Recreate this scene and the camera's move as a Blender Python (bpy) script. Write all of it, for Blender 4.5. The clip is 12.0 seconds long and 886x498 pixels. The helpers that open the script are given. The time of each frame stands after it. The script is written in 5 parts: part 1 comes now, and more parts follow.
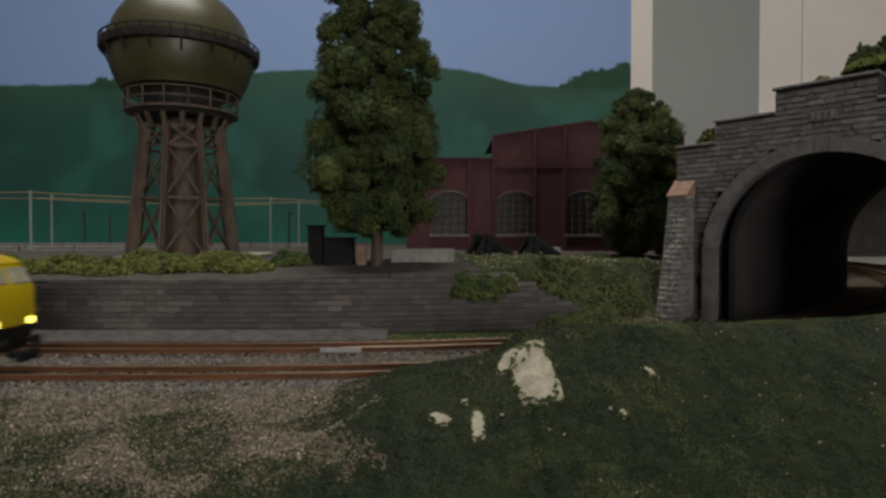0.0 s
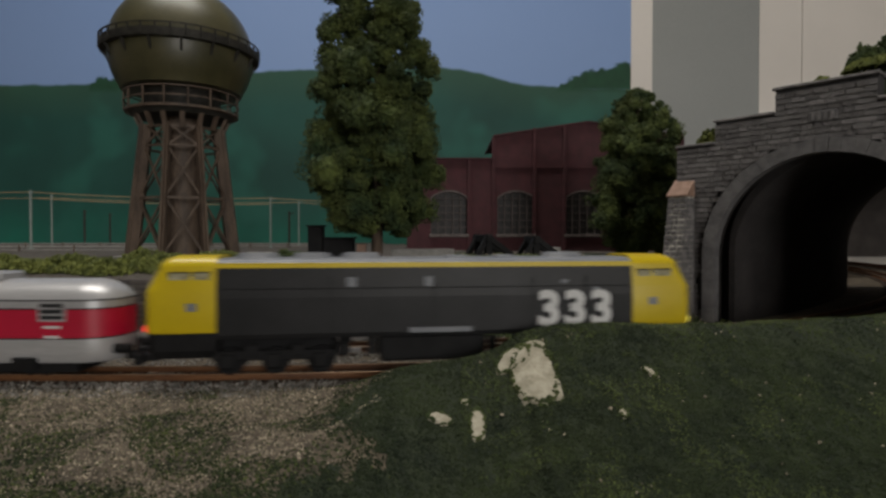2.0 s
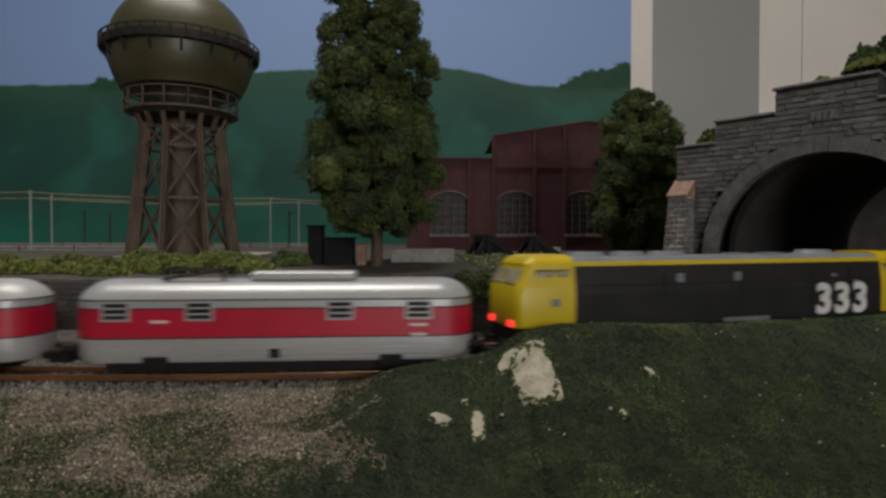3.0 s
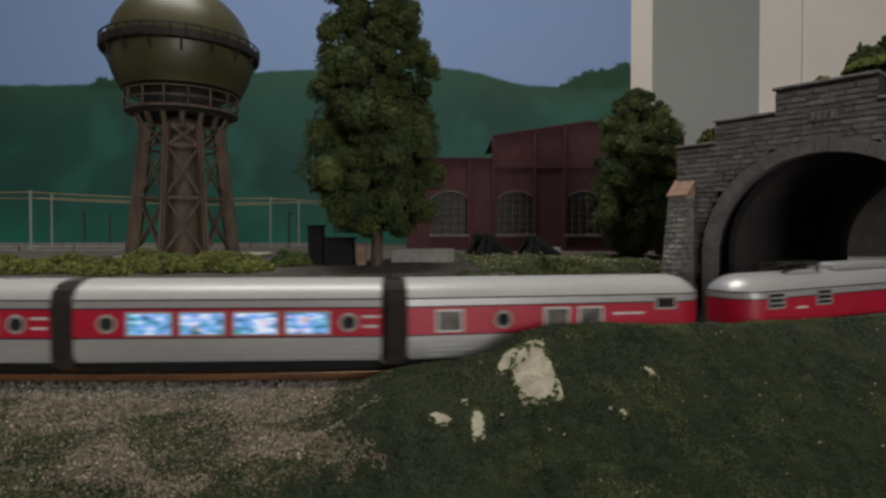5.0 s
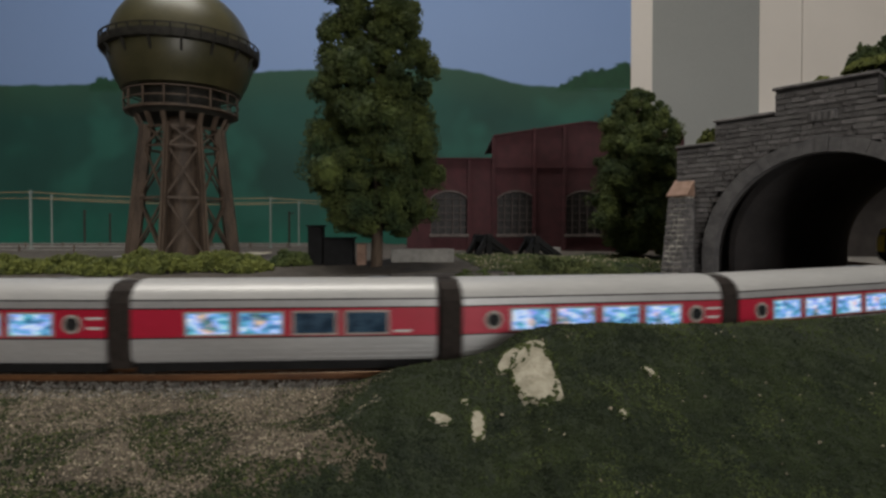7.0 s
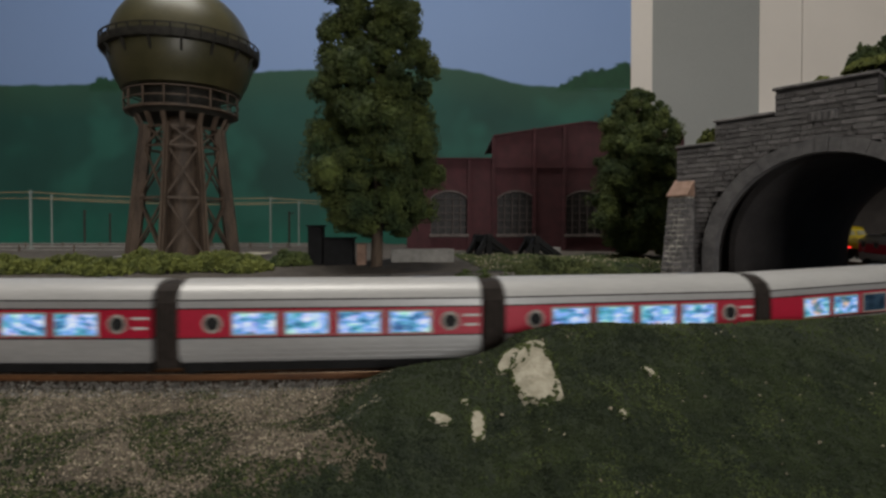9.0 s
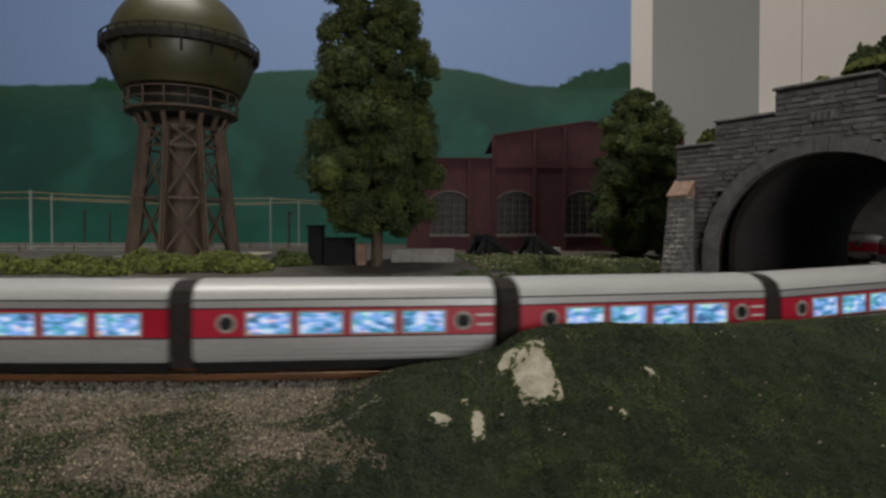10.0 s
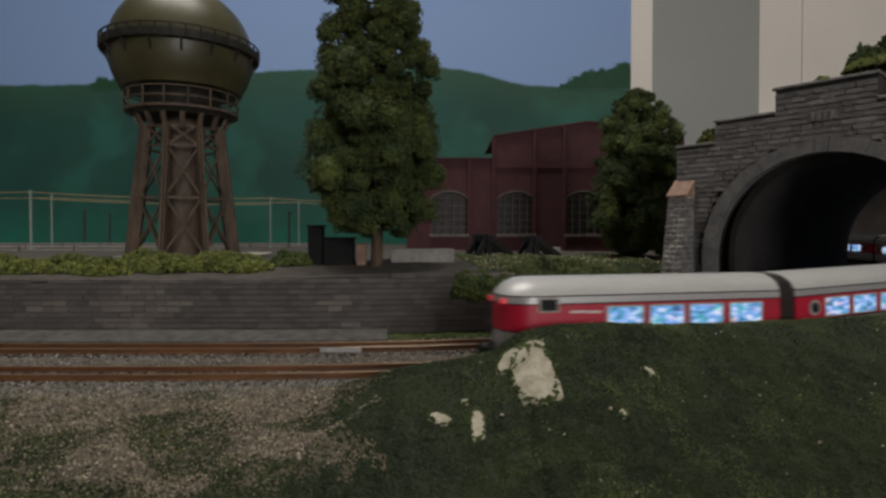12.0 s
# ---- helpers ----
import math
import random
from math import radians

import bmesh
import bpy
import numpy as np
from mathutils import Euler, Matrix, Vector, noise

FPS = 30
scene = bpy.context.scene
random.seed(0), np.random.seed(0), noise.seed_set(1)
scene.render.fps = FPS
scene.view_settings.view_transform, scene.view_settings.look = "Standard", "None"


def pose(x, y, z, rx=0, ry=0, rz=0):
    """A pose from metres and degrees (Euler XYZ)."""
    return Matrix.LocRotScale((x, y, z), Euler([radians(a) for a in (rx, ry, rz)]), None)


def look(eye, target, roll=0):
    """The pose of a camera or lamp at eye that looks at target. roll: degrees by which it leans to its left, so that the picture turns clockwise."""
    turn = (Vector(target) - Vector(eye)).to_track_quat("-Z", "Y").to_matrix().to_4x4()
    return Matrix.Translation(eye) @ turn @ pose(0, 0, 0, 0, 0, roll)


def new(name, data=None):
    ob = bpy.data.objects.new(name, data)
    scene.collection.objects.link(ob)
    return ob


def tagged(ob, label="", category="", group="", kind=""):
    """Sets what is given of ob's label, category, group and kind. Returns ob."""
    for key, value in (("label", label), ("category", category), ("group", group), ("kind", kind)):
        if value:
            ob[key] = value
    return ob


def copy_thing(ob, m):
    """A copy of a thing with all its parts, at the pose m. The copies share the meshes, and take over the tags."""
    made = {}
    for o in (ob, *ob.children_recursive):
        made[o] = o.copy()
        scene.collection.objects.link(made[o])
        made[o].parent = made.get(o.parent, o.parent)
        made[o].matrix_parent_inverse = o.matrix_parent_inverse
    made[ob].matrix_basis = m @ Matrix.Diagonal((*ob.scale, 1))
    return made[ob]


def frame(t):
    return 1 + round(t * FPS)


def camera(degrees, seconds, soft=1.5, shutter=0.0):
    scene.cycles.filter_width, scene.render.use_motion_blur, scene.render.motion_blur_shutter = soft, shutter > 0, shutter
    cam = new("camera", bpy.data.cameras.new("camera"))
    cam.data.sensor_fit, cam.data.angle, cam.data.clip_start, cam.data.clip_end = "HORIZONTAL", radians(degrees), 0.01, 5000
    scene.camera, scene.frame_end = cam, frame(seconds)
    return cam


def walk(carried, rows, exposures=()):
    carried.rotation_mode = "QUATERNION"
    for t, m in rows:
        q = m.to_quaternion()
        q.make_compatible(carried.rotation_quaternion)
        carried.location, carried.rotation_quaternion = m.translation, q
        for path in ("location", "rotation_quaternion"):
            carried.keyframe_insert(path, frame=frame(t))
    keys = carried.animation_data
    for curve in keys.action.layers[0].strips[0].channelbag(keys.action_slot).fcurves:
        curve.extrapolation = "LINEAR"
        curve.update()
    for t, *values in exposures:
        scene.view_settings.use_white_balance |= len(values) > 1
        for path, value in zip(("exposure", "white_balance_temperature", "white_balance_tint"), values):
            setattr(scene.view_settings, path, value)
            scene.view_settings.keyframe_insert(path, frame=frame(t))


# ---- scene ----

# Model railway at 1:87. Rail tops of the running line lie at z = 0.010.
EYE, RAIL, F = 0.0695, 0.010, 1062.0
cam = camera(72.87, 12.0, soft=2.8, shutter=0.7)
VIEW = look((0, 0, EYE), (0, 1, EYE - 0.0179))
walk(cam, [(0, VIEW), (12, VIEW)], exposures=[(0, 0.0), (12, 0.0)])

# ---- light: a dim room lit by a window in the rear wall and one ceiling lamp ----
world = bpy.data.worlds.new("room_air")
scene.world = world
world.use_nodes = True
world.node_tree.nodes["Background"].inputs["Color"].default_value = (0.55, 0.6, 0.7, 1)
world.node_tree.nodes["Background"].inputs["Strength"].default_value = 0.05


def lamp_panel(name, x, y, z, sx, sy, watts, colour, turn=0):
    lamp = bpy.data.lights.new(name, "AREA")
    lamp.shape, lamp.size, lamp.size_y, lamp.energy, lamp.color = "RECTANGLE", sx, sy, watts, colour
    ob = new(name, lamp)
    ob.matrix_world = pose(x, y, z, rx=turn)
    return ob


lamp_panel("ceiling_light_glow", -0.30, 0.48, 1.47, 0.9, 0.25, 15.5, (1.0, 0.95, 0.87))
lamp_panel("window_daylight", 1.30, -3.18, 0.60, 1.3, 0.9, 49.0, (1.0, 0.97, 0.92), turn=90)


# ---- materials ----
def material(name, c1, c2, size=0.004, rough=0.7, metal=0.0, bump=0.3, fine=0.001, spread=0.0, coat=0.0, stretch=(1, 1, 1)):
    """Two-tone noise at feature size, with a finer grain, relief and a spread of tone between pieces."""
    m = bpy.data.materials.new(name)
    m.use_nodes = True
    nt = m.node_tree
    b = nt.nodes["Principled BSDF"]
    b.inputs["Roughness"].default_value, b.inputs["Metallic"].default_value = rough, metal
    b.inputs["Coat Weight"].default_value = coat
    tc = nt.nodes.new("ShaderNodeTexCoord")
    mp = nt.nodes.new("ShaderNodeMapping")
    mp.inputs["Scale"].default_value = stretch
    nt.links.new(tc.outputs["Object"], mp.inputs["Vector"])
    big, small = nt.nodes.new("ShaderNodeTexNoise"), nt.nodes.new("ShaderNodeTexNoise")
    for n, s in ((big, size), (small, fine)):
        n.inputs["Scale"].default_value = 1.0 / s
        n.inputs["Detail"].default_value = 4
        nt.links.new(mp.outputs["Vector"], n.inputs["Vector"])
    add = nt.nodes.new("ShaderNodeMath")
    add.operation = "MULTIPLY_ADD"
    nt.links.new(small.outputs["Fac"], add.inputs[0])
    add.inputs[1].default_value = 0.5
    nt.links.new(big.outputs["Fac"], add.inputs[2])
    ramp = nt.nodes.new("ShaderNodeValToRGB")
    ramp.color_ramp.elements[0].position, ramp.color_ramp.elements[1].position = 0.55, 0.95
    ramp.color_ramp.elements[0].color, ramp.color_ramp.elements[1].color = (*c1, 1), (*c2, 1)
    nt.links.new(add.outputs[0], ramp.inputs["Fac"])
    out = ramp.outputs["Color"]
    if spread:
        info, geo = nt.nodes.new("ShaderNodeObjectInfo"), nt.nodes.new("ShaderNodeNewGeometry")
        s = nt.nodes.new("ShaderNodeMath")
        nt.links.new(info.outputs["Random"], s.inputs[0])
        nt.links.new(geo.outputs["Random Per Island"], s.inputs[1])
        f = nt.nodes.new("ShaderNodeMath")
        f.operation = "FRACT"
        nt.links.new(s.outputs[0], f.inputs[0])
        r = nt.nodes.new("ShaderNodeMapRange")
        r.inputs["To Min"].default_value, r.inputs["To Max"].default_value = 1 - spread, 1 + spread
        nt.links.new(f.outputs[0], r.inputs["Value"])
        h = nt.nodes.new("ShaderNodeHueSaturation")
        nt.links.new(r.outputs[0], h.inputs["Value"])
        nt.links.new(out, h.inputs["Color"])
        out = h.outputs["Color"]
    nt.links.new(out, b.inputs["Base Color"])
    if bump:
        bp = nt.nodes.new("ShaderNodeBump")
        bp.inputs["Strength"].default_value, bp.inputs["Distance"].default_value = bump, fine
        nt.links.new(add.outputs[0], bp.inputs["Height"])
        nt.links.new(bp.outputs["Normal"], b.inputs["Normal"])
    return m


def glow(name, colour, strength):
    m = bpy.data.materials.new(name)
    m.use_nodes = True
    b = m.node_tree.nodes["Principled BSDF"]
    b.inputs["Base Color"].default_value = (*colour, 1)
    b.inputs["Emission Color"].default_value = (*colour, 1)
    b.inputs["Emission Strength"].default_value = strength
    return m


def lit_window():
    """Lit carriage compartment behind glass: pale blue light with coloured furnishings."""
    m = bpy.data.materials.new("lit_window")
    m.use_nodes = True
    nt = m.node_tree
    b = nt.nodes["Principled BSDF"]
    b.inputs["Roughness"].default_value = 0.1
    b.inputs["Base Color"].default_value = (0.05, 0.06, 0.08, 1)
    tc, info = nt.nodes.new("ShaderNodeTexCoord"), nt.nodes.new("ShaderNodeObjectInfo")
    sh = nt.nodes.new("ShaderNodeVectorMath")
    sh.operation = "MULTIPLY_ADD"
    nt.links.new(info.outputs["Random"], sh.inputs[0])
    sh.inputs[1].default_value = (3, 5, 7)
    nt.links.new(tc.outputs["Object"], sh.inputs[2])
    mp = nt.nodes.new("ShaderNodeMapping")
    mp.inputs["Scale"].default_value = (1, 1, 2.2)
    nt.links.new(sh.outputs[0], mp.inputs["Vector"])
    n = nt.nodes.new("ShaderNodeTexNoise")
    n.inputs["Scale"].default_value, n.inputs["Detail"].default_value = 190, 2.0
    nt.links.new(mp.outputs["Vector"], n.inputs["Vector"])
    ramp = nt.nodes.new("ShaderNodeValToRGB")
    e = ramp.color_ramp.elements
    e[0].position, e[0].color = 0.34, (0.03, 0.12, 0.32, 1)
    e[1].position, e[1].color = 0.68, (0.85, 0.92, 1.0, 1)
    for p, c in ((0.42, (0.10, 0.42, 0.62, 1)), (0.50, (0.22, 0.42, 1.0, 1)), (0.57, (0.50, 0.68, 1.0, 1))):
        k = e.new(p)
        k.color = c
    nt.links.new(n.outputs["Fac"], ramp.inputs["Fac"])
    n2 = nt.nodes.new("ShaderNodeTexNoise")
    n2.inputs["Scale"].default_value, n2.inputs["Detail"].default_value = 150, 1.0
    nt.links.new(sh.outputs[0], n2.inputs["Vector"])
    tint = nt.nodes.new("ShaderNodeValToRGB")
    e = tint.color_ramp.elements
    e[0].position, e[0].color = 0.36, (0.55, 1.0, 0.75, 1)
    e[1].position, e[1].color = 0.70, (1.0, 0.62, 0.35, 1)
    for p, c in ((0.44, (1, 1, 1, 1)), (0.58, (1, 1, 1, 1)), (0.63, (1.0, 0.75, 0.95, 1))):
        k = e.new(p)
        k.color = c
    nt.links.new(n2.outputs["Fac"], tint.inputs["Fac"])
    mul = nt.nodes.new("ShaderNodeMix")
    mul.data_type, mul.blend_type = "RGBA", "MULTIPLY"
    mul.inputs[0].default_value = 1.0
    nt.links.new(ramp.outputs["Color"], mul.inputs[6])
    nt.links.new(tint.outputs["Color"], mul.inputs[7])
    nt.links.new(mul.outputs[2], b.inputs["Emission Color"])
    b.inputs["Emission Strength"].default_value = 0.85
    return m


M = dict(
    dirt=material("dirt", (0.045, 0.036, 0.025), (0.14, 0.112, 0.080), 0.010, 0.95, bump=0.8, fine=0.0012),
    yard=material("yard_ground", (0.038, 0.032, 0.026), (0.088, 0.076, 0.064), 0.008, 0.95, bump=0.8, fine=0.0012),
    turf=material("turf", (0.006, 0.012, 0.005), (0.023, 0.033, 0.012), 0.008, 0.95, bump=1.0, fine=0.0012),
    ballast=material("ballast", (0.11, 0.103, 0.095), (0.28, 0.265, 0.24), 0.003, 0.9, bump=0.5, fine=0.0006, spread=0.4),
    grit=material("grit", (0.13, 0.103, 0.076), (0.45, 0.395, 0.30), 0.003, 0.9, bump=0.4, fine=0.0006, spread=0.6),
    flock=material("flock", (0.006, 0.013, 0.004), (0.027, 0.041, 0.011), 0.022, 0.95, bump=0.6, fine=0.0006, spread=0.22),
    bush_mix=material("bush_mix", (0.028, 0.042, 0.012), (0.085, 0.098, 0.030), 0.012, 0.95, bump=0.6, fine=0.0006, spread=0.3),
    flock_light=material("flock_light", (0.026, 0.042, 0.011), (0.080, 0.100, 0.028), 0.014, 0.95, bump=0.6, fine=0.0006, spread=0.25),
    flock_olive=material("flock_olive", (0.044, 0.058, 0.012), (0.150, 0.168, 0.034), 0.008, 0.95, bump=0.6, fine=0.0006, spread=0.2),
    leaf=material("leaf", (0.012, 0.030, 0.008), (0.082, 0.104, 0.022), 0.018, 0.9, bump=0.6, fine=0.0007, spread=0.25),
    bark=material("bark", (0.05, 0.035, 0.025), (0.12, 0.085, 0.06), 0.004, 0.9, bump=0.7, fine=0.0008, stretch=(1, 1, 0.25)),
    plaster=material("bare_plaster", (0.25, 0.23, 0.17), (0.42, 0.39, 0.31), 0.006, 0.9, bump=0.5, fine=0.0012),
    rail=material("rusty_rail", (0.085, 0.034, 0.015), (0.19, 0.085, 0.034), 0.006, 0.6, metal=0.2, bump=0.3, fine=0.0006, stretch=(0.2, 1, 1)),
    railtop=material("worn_rail_head", (0.25, 0.15, 0.09), (0.42, 0.29, 0.19), 0.008, 0.35, metal=0.7, bump=0.1, fine=0.0006, stretch=(0.2, 1, 1)),
    bare_rail=material("bare_rail", (0.40, 0.32, 0.24), (0.60, 0.52, 0.42), 0.006, 0.45, metal=0.4, bump=0.1, fine=0.0006, stretch=(0.2, 1, 1)),
    bright_metal=material("bright_metal", (0.5, 0.5, 0.52), (0.7, 0.7, 0.72), 0.004, 0.35, metal=0.6, bump=0.1),
    sleeper=material("sleeper", (0.035, 0.024, 0.018), (0.09, 0.065, 0.05), 0.004, 0.85, bump=0.5, fine=0.0007, spread=0.3),
    stone=material("wall_stone", (0.098, 0.089, 0.088), (0.24, 0.222, 0.214), 0.030, 0.85, bump=0.9, fine=0.0011, spread=0.20),
    stone_pale=material("worn_wall_stone", (0.19, 0.168, 0.155), (0.36, 0.325, 0.30), 0.020, 0.85, bump=0.9, fine=0.0011, spread=0.20),
    footing=material("footing_stone", (0.038, 0.035, 0.034), (0.100, 0.093, 0.088), 0.006, 0.9, bump=1.0, fine=0.0010),
    mortar=material("mortar", (0.035, 0.033, 0.034), (0.065, 0.062, 0.062), 0.006, 0.95, bump=0.5),
    portal=material("portal_stone", (0.085, 0.080, 0.083), (0.20, 0.188, 0.186), 0.007, 0.85, bump=0.7, fine=0.0010, spread=0.22),
    dark_joint=material("dark_joint", (0.022, 0.020, 0.021), (0.045, 0.042, 0.043), 0.006, 0.95, bump=0.4),
    pale_mortar=material("pale_mortar", (0.04, 0.04, 0.038), (0.46, 0.44, 0.39), 0.0045, 0.95, bump=0.4),
    arch=material("arch_stone", (0.074, 0.071, 0.074), (0.130, 0.125, 0.126), 0.006, 0.85, bump=0.5, spread=0.06),
    cap=material("brown_cap", (0.20, 0.12, 0.085), (0.32, 0.21, 0.16), 0.006, 0.8, bump=0.4),
    # near-black base colour carries the shade inside the tunnel
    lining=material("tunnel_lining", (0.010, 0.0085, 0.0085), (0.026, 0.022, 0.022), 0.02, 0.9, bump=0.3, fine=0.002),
    brick=material("red_brick", (0.033, 0.006, 0.009), (0.058, 0.012, 0.017), 0.012, 0.8, bump=0.4, fine=0.0012, spread=0.10),
    sash=material("grey_sash", (0.065, 0.052, 0.05), (0.11, 0.09, 0.085), 0.006, 0.7, bump=0.2),
    pale_frame=material("grey_frame", (0.30, 0.27, 0.25), (0.42, 0.39, 0.36), 0.006, 0.7, bump=0.2),
    dark_glass=material("dark_glass", (0.012, 0.013, 0.015), (0.03, 0.032, 0.035), 0.01, 0.12, bump=0.0),
    dusty_glass=material("dusty_glass", (0.018, 0.017, 0.018), (0.045, 0.043, 0.044), 0.006, 0.65, bump=0.1),
    tank=material("olive_tank", (0.036, 0.034, 0.013), (0.070, 0.063, 0.027), 0.025, 0.42, bump=0.10, fine=0.0015),
    tower=material("weathered_steel", (0.055, 0.038, 0.028), (0.135, 0.095, 0.068), 0.008, 0.65, bump=0.4, fine=0.001, stretch=(1, 1, 0.3)),
    tower_dark=material("dark_steel", (0.017, 0.017, 0.015), (0.044, 0.041, 0.035), 0.006, 0.6, bump=0.3),
    black=material("black_plastic", (0.005, 0.005, 0.0055), (0.011, 0.011, 0.012), 0.006, 0.7, bump=0.2),
    concrete=material("concrete", (0.20, 0.195, 0.185), (0.32, 0.31, 0.29), 0.006, 0.85, bump=0.4),
    post=material("pale_post", (0.15, 0.19, 0.175), (0.24, 0.28, 0.26), 0.006, 0.6, bump=0.1),
    wire=material("copper_wire", (0.32, 0.22, 0.12), (0.45, 0.32, 0.18), 0.006, 0.5, metal=0.3, bump=0.0),
    silver=material("silver_body", (0.36, 0.36, 0.37), (0.47, 0.47, 0.48), 0.02, 0.36, metal=0.3, bump=0.05, stretch=(0.2, 1, 1)),
    roof_white=material("pale_roof", (0.39, 0.39, 0.39), (0.50, 0.50, 0.495), 0.02, 0.40, metal=0.1, bump=0.05, stretch=(0.2, 1, 1)),
    red=material("signal_red", (0.38, 0.005, 0.028), (0.47, 0.009, 0.042), 0.02, 0.4, bump=0.03),
    stripe=material("black_stripe", (0.012, 0.010, 0.010), (0.02, 0.018, 0.018), 0.02, 0.5, bump=0.0),
    yellow=material("cab_yellow", (0.49, 0.36, 0.003), (0.56, 0.42, 0.005), 0.02, 0.35, bump=0.02),
    loco_grey=material("locomotive_grey", (0.009, 0.0094, 0.0102), (0.018, 0.018, 0.0195), 0.02, 0.45, bump=0.05),
    roof_grey=material("roof_grey", (0.13, 0.14, 0.16), (0.20, 0.21, 0.23), 0.015, 0.5, bump=0.1),
    white=material("white_paint", (0.55, 0.55, 0.55), (0.65, 0.65, 0.65), 0.02, 0.5, bump=0.02),
    bellows=material("rubber_bellows", (0.018, 0.014, 0.012), (0.035, 0.028, 0.025), 0.004, 0.8, bump=0.3),
    wall_white=material("wall_paint", (0.60, 0.562, 0.525), (0.66, 0.62, 0.58), 0.3, 0.8, bump=0.06, fine=0.003),
    board=material("grey_board", (0.23, 0.24, 0.235), (0.26, 0.27, 0.265), 0.4, 0.7, bump=0.03, fine=0.004),
    lit=lit_window(),
    # brown plaster with the hidden loop's dimness mixed into the colour
    inner=material("shaded_brown_plaster", (0.040, 0.033, 0.030), (0.070, 0.059, 0.053), 0.03, 0.9, bump=0.3, fine=0.002),
    tail_dim=glow("dim_tail_glow", (0.9, 0.05, 0.08), 0.18),
    head=glow("headlight_glow", (1.0, 0.88, 0.16), 2.2),
    tail=glow("tail_light_glow", (1.0, 0.03, 0.03), 1.6),
    # pale yellow in the glass colour stands in for the lit cab interior
    lit_look_cab_glass=material("lit_look_cab_glass", (0.22, 0.20, 0.12), (0.42, 0.40, 0.28), 0.006, 0.15, bump=0.0),
)

for key in ("black", "loco_grey", "stripe", "bellows", "tower_dark"):
    M[key].node_tree.nodes["Principled BSDF"].inputs["Specular IOR Level"].default_value = 0.22


# ---- mesh helpers ----
def finish(name, bm, mat, smooth=False):
    me = bpy.data.meshes.new(name)
    bmesh.ops.recalc_face_normals(bm, faces=bm.faces)
    bm.to_mesh(me)
    bm.free()
    me.materials.append(mat)
    if smooth:
        me.shade_smooth()
        me.set_sharp_from_angle(angle=radians(40))
    return me


def thing(name, label, category, group="", at=None, kind=""):
    ob = tagged(new(name), label, category, group, kind)
    ob.empty_display_size = 0.01
    if at is not None:
        ob.matrix_world = at
    return ob


def part(name, bm, mat, parent, label="", smooth=False, at=None):
    ob = new(name, finish(name, bm, mat, smooth))
    ob.parent = parent
    if at is not None:
        ob.matrix_basis = at
    return tagged(ob, label)


def single(name, bm, mat, label, category, group="", kind="", smooth=False, at=None):
    ob = new(name, finish(name, bm, mat, smooth))
    if at is not None:
        ob.matrix_world = at
    return tagged(ob, label, category, group, kind)


def box(bm, x0, x1, y0, y1, z0, z1, bevel=0.0, m=None):
    made = bmesh.ops.create_cube(bm, size=1)["verts"]
    for v in made:
        v.co = Vector((x0 + (v.co.x + 0.5) * (x1 - x0), y0 + (v.co.y + 0.5) * (y1 - y0), z0 + (v.co.z + 0.5) * (z1 - z0)))
        if m is not None:
            v.co = m @ v.co
    if bevel:
        edges = list({e for v in made for e in v.link_edges})
        bmesh.ops.bevel(bm, geom=edges, offset=bevel, segments=1, affect="EDGES")
    return bm


def beam(bm, a, b, w, d=None):
    """A square bar from a to b."""
    a, b = Vector(a), Vector(b)
    q = (b - a).to_track_quat("Z", "Y").to_matrix().to_4x4()
    h = (b - a).length
    return box(bm, -w / 2, w / 2, -(d or w) / 2, (d or w) / 2, 0, h, m=Matrix.Translation(a) @ q)


def lathe(bm, prof, n=40, cx=0, cy=0, a0=0.0, a1=2 * math.pi):
    """Turn a list of (radius, z) round the z axis."""
    full = a1 - a0 > 6.28
    cols = n if full else n + 1
    rings = [[bm.verts.new((cx + r * math.cos(a0 + (a1 - a0) * i / n), cy + r * math.sin(a0 + (a1 - a0) * i / n), z)) for i in range(cols)] for r, z in prof]
    for p, q in zip(rings, rings[1:]):
        for i in range(n):
            j = (i + 1) % cols
            bm.faces.new((p[i], p[j], q[j], q[i]))
    return bm


def rod(bm, a, b, r, n=8):
    a, b = Vector(a), Vector(b)
    q = (b - a).to_track_quat("Z", "Y").to_matrix().to_4x4()
    bmesh.ops.create_cone(bm, cap_ends=True, segments=n, radius1=r, radius2=r, depth=(b - a).length, matrix=Matrix.Translation((a + b) / 2) @ q)
    return bm


def loops(bm, rows, close=True, cap=True):
    """Skin a stack of point loops."""
    rings = [[bm.verts.new(p) for p in row] for row in rows]
    n = len(rings[0])
    for p, q in zip(rings, rings[1:]):
        for i in range(n if close else n - 1):
            j = (i + 1) % n
            bm.faces.new((p[i], p[j], q[j], q[i]))
    if cap:
        bm.faces.new(rings[0][::-1])
        bm.faces.new(rings[-1])
    return bm


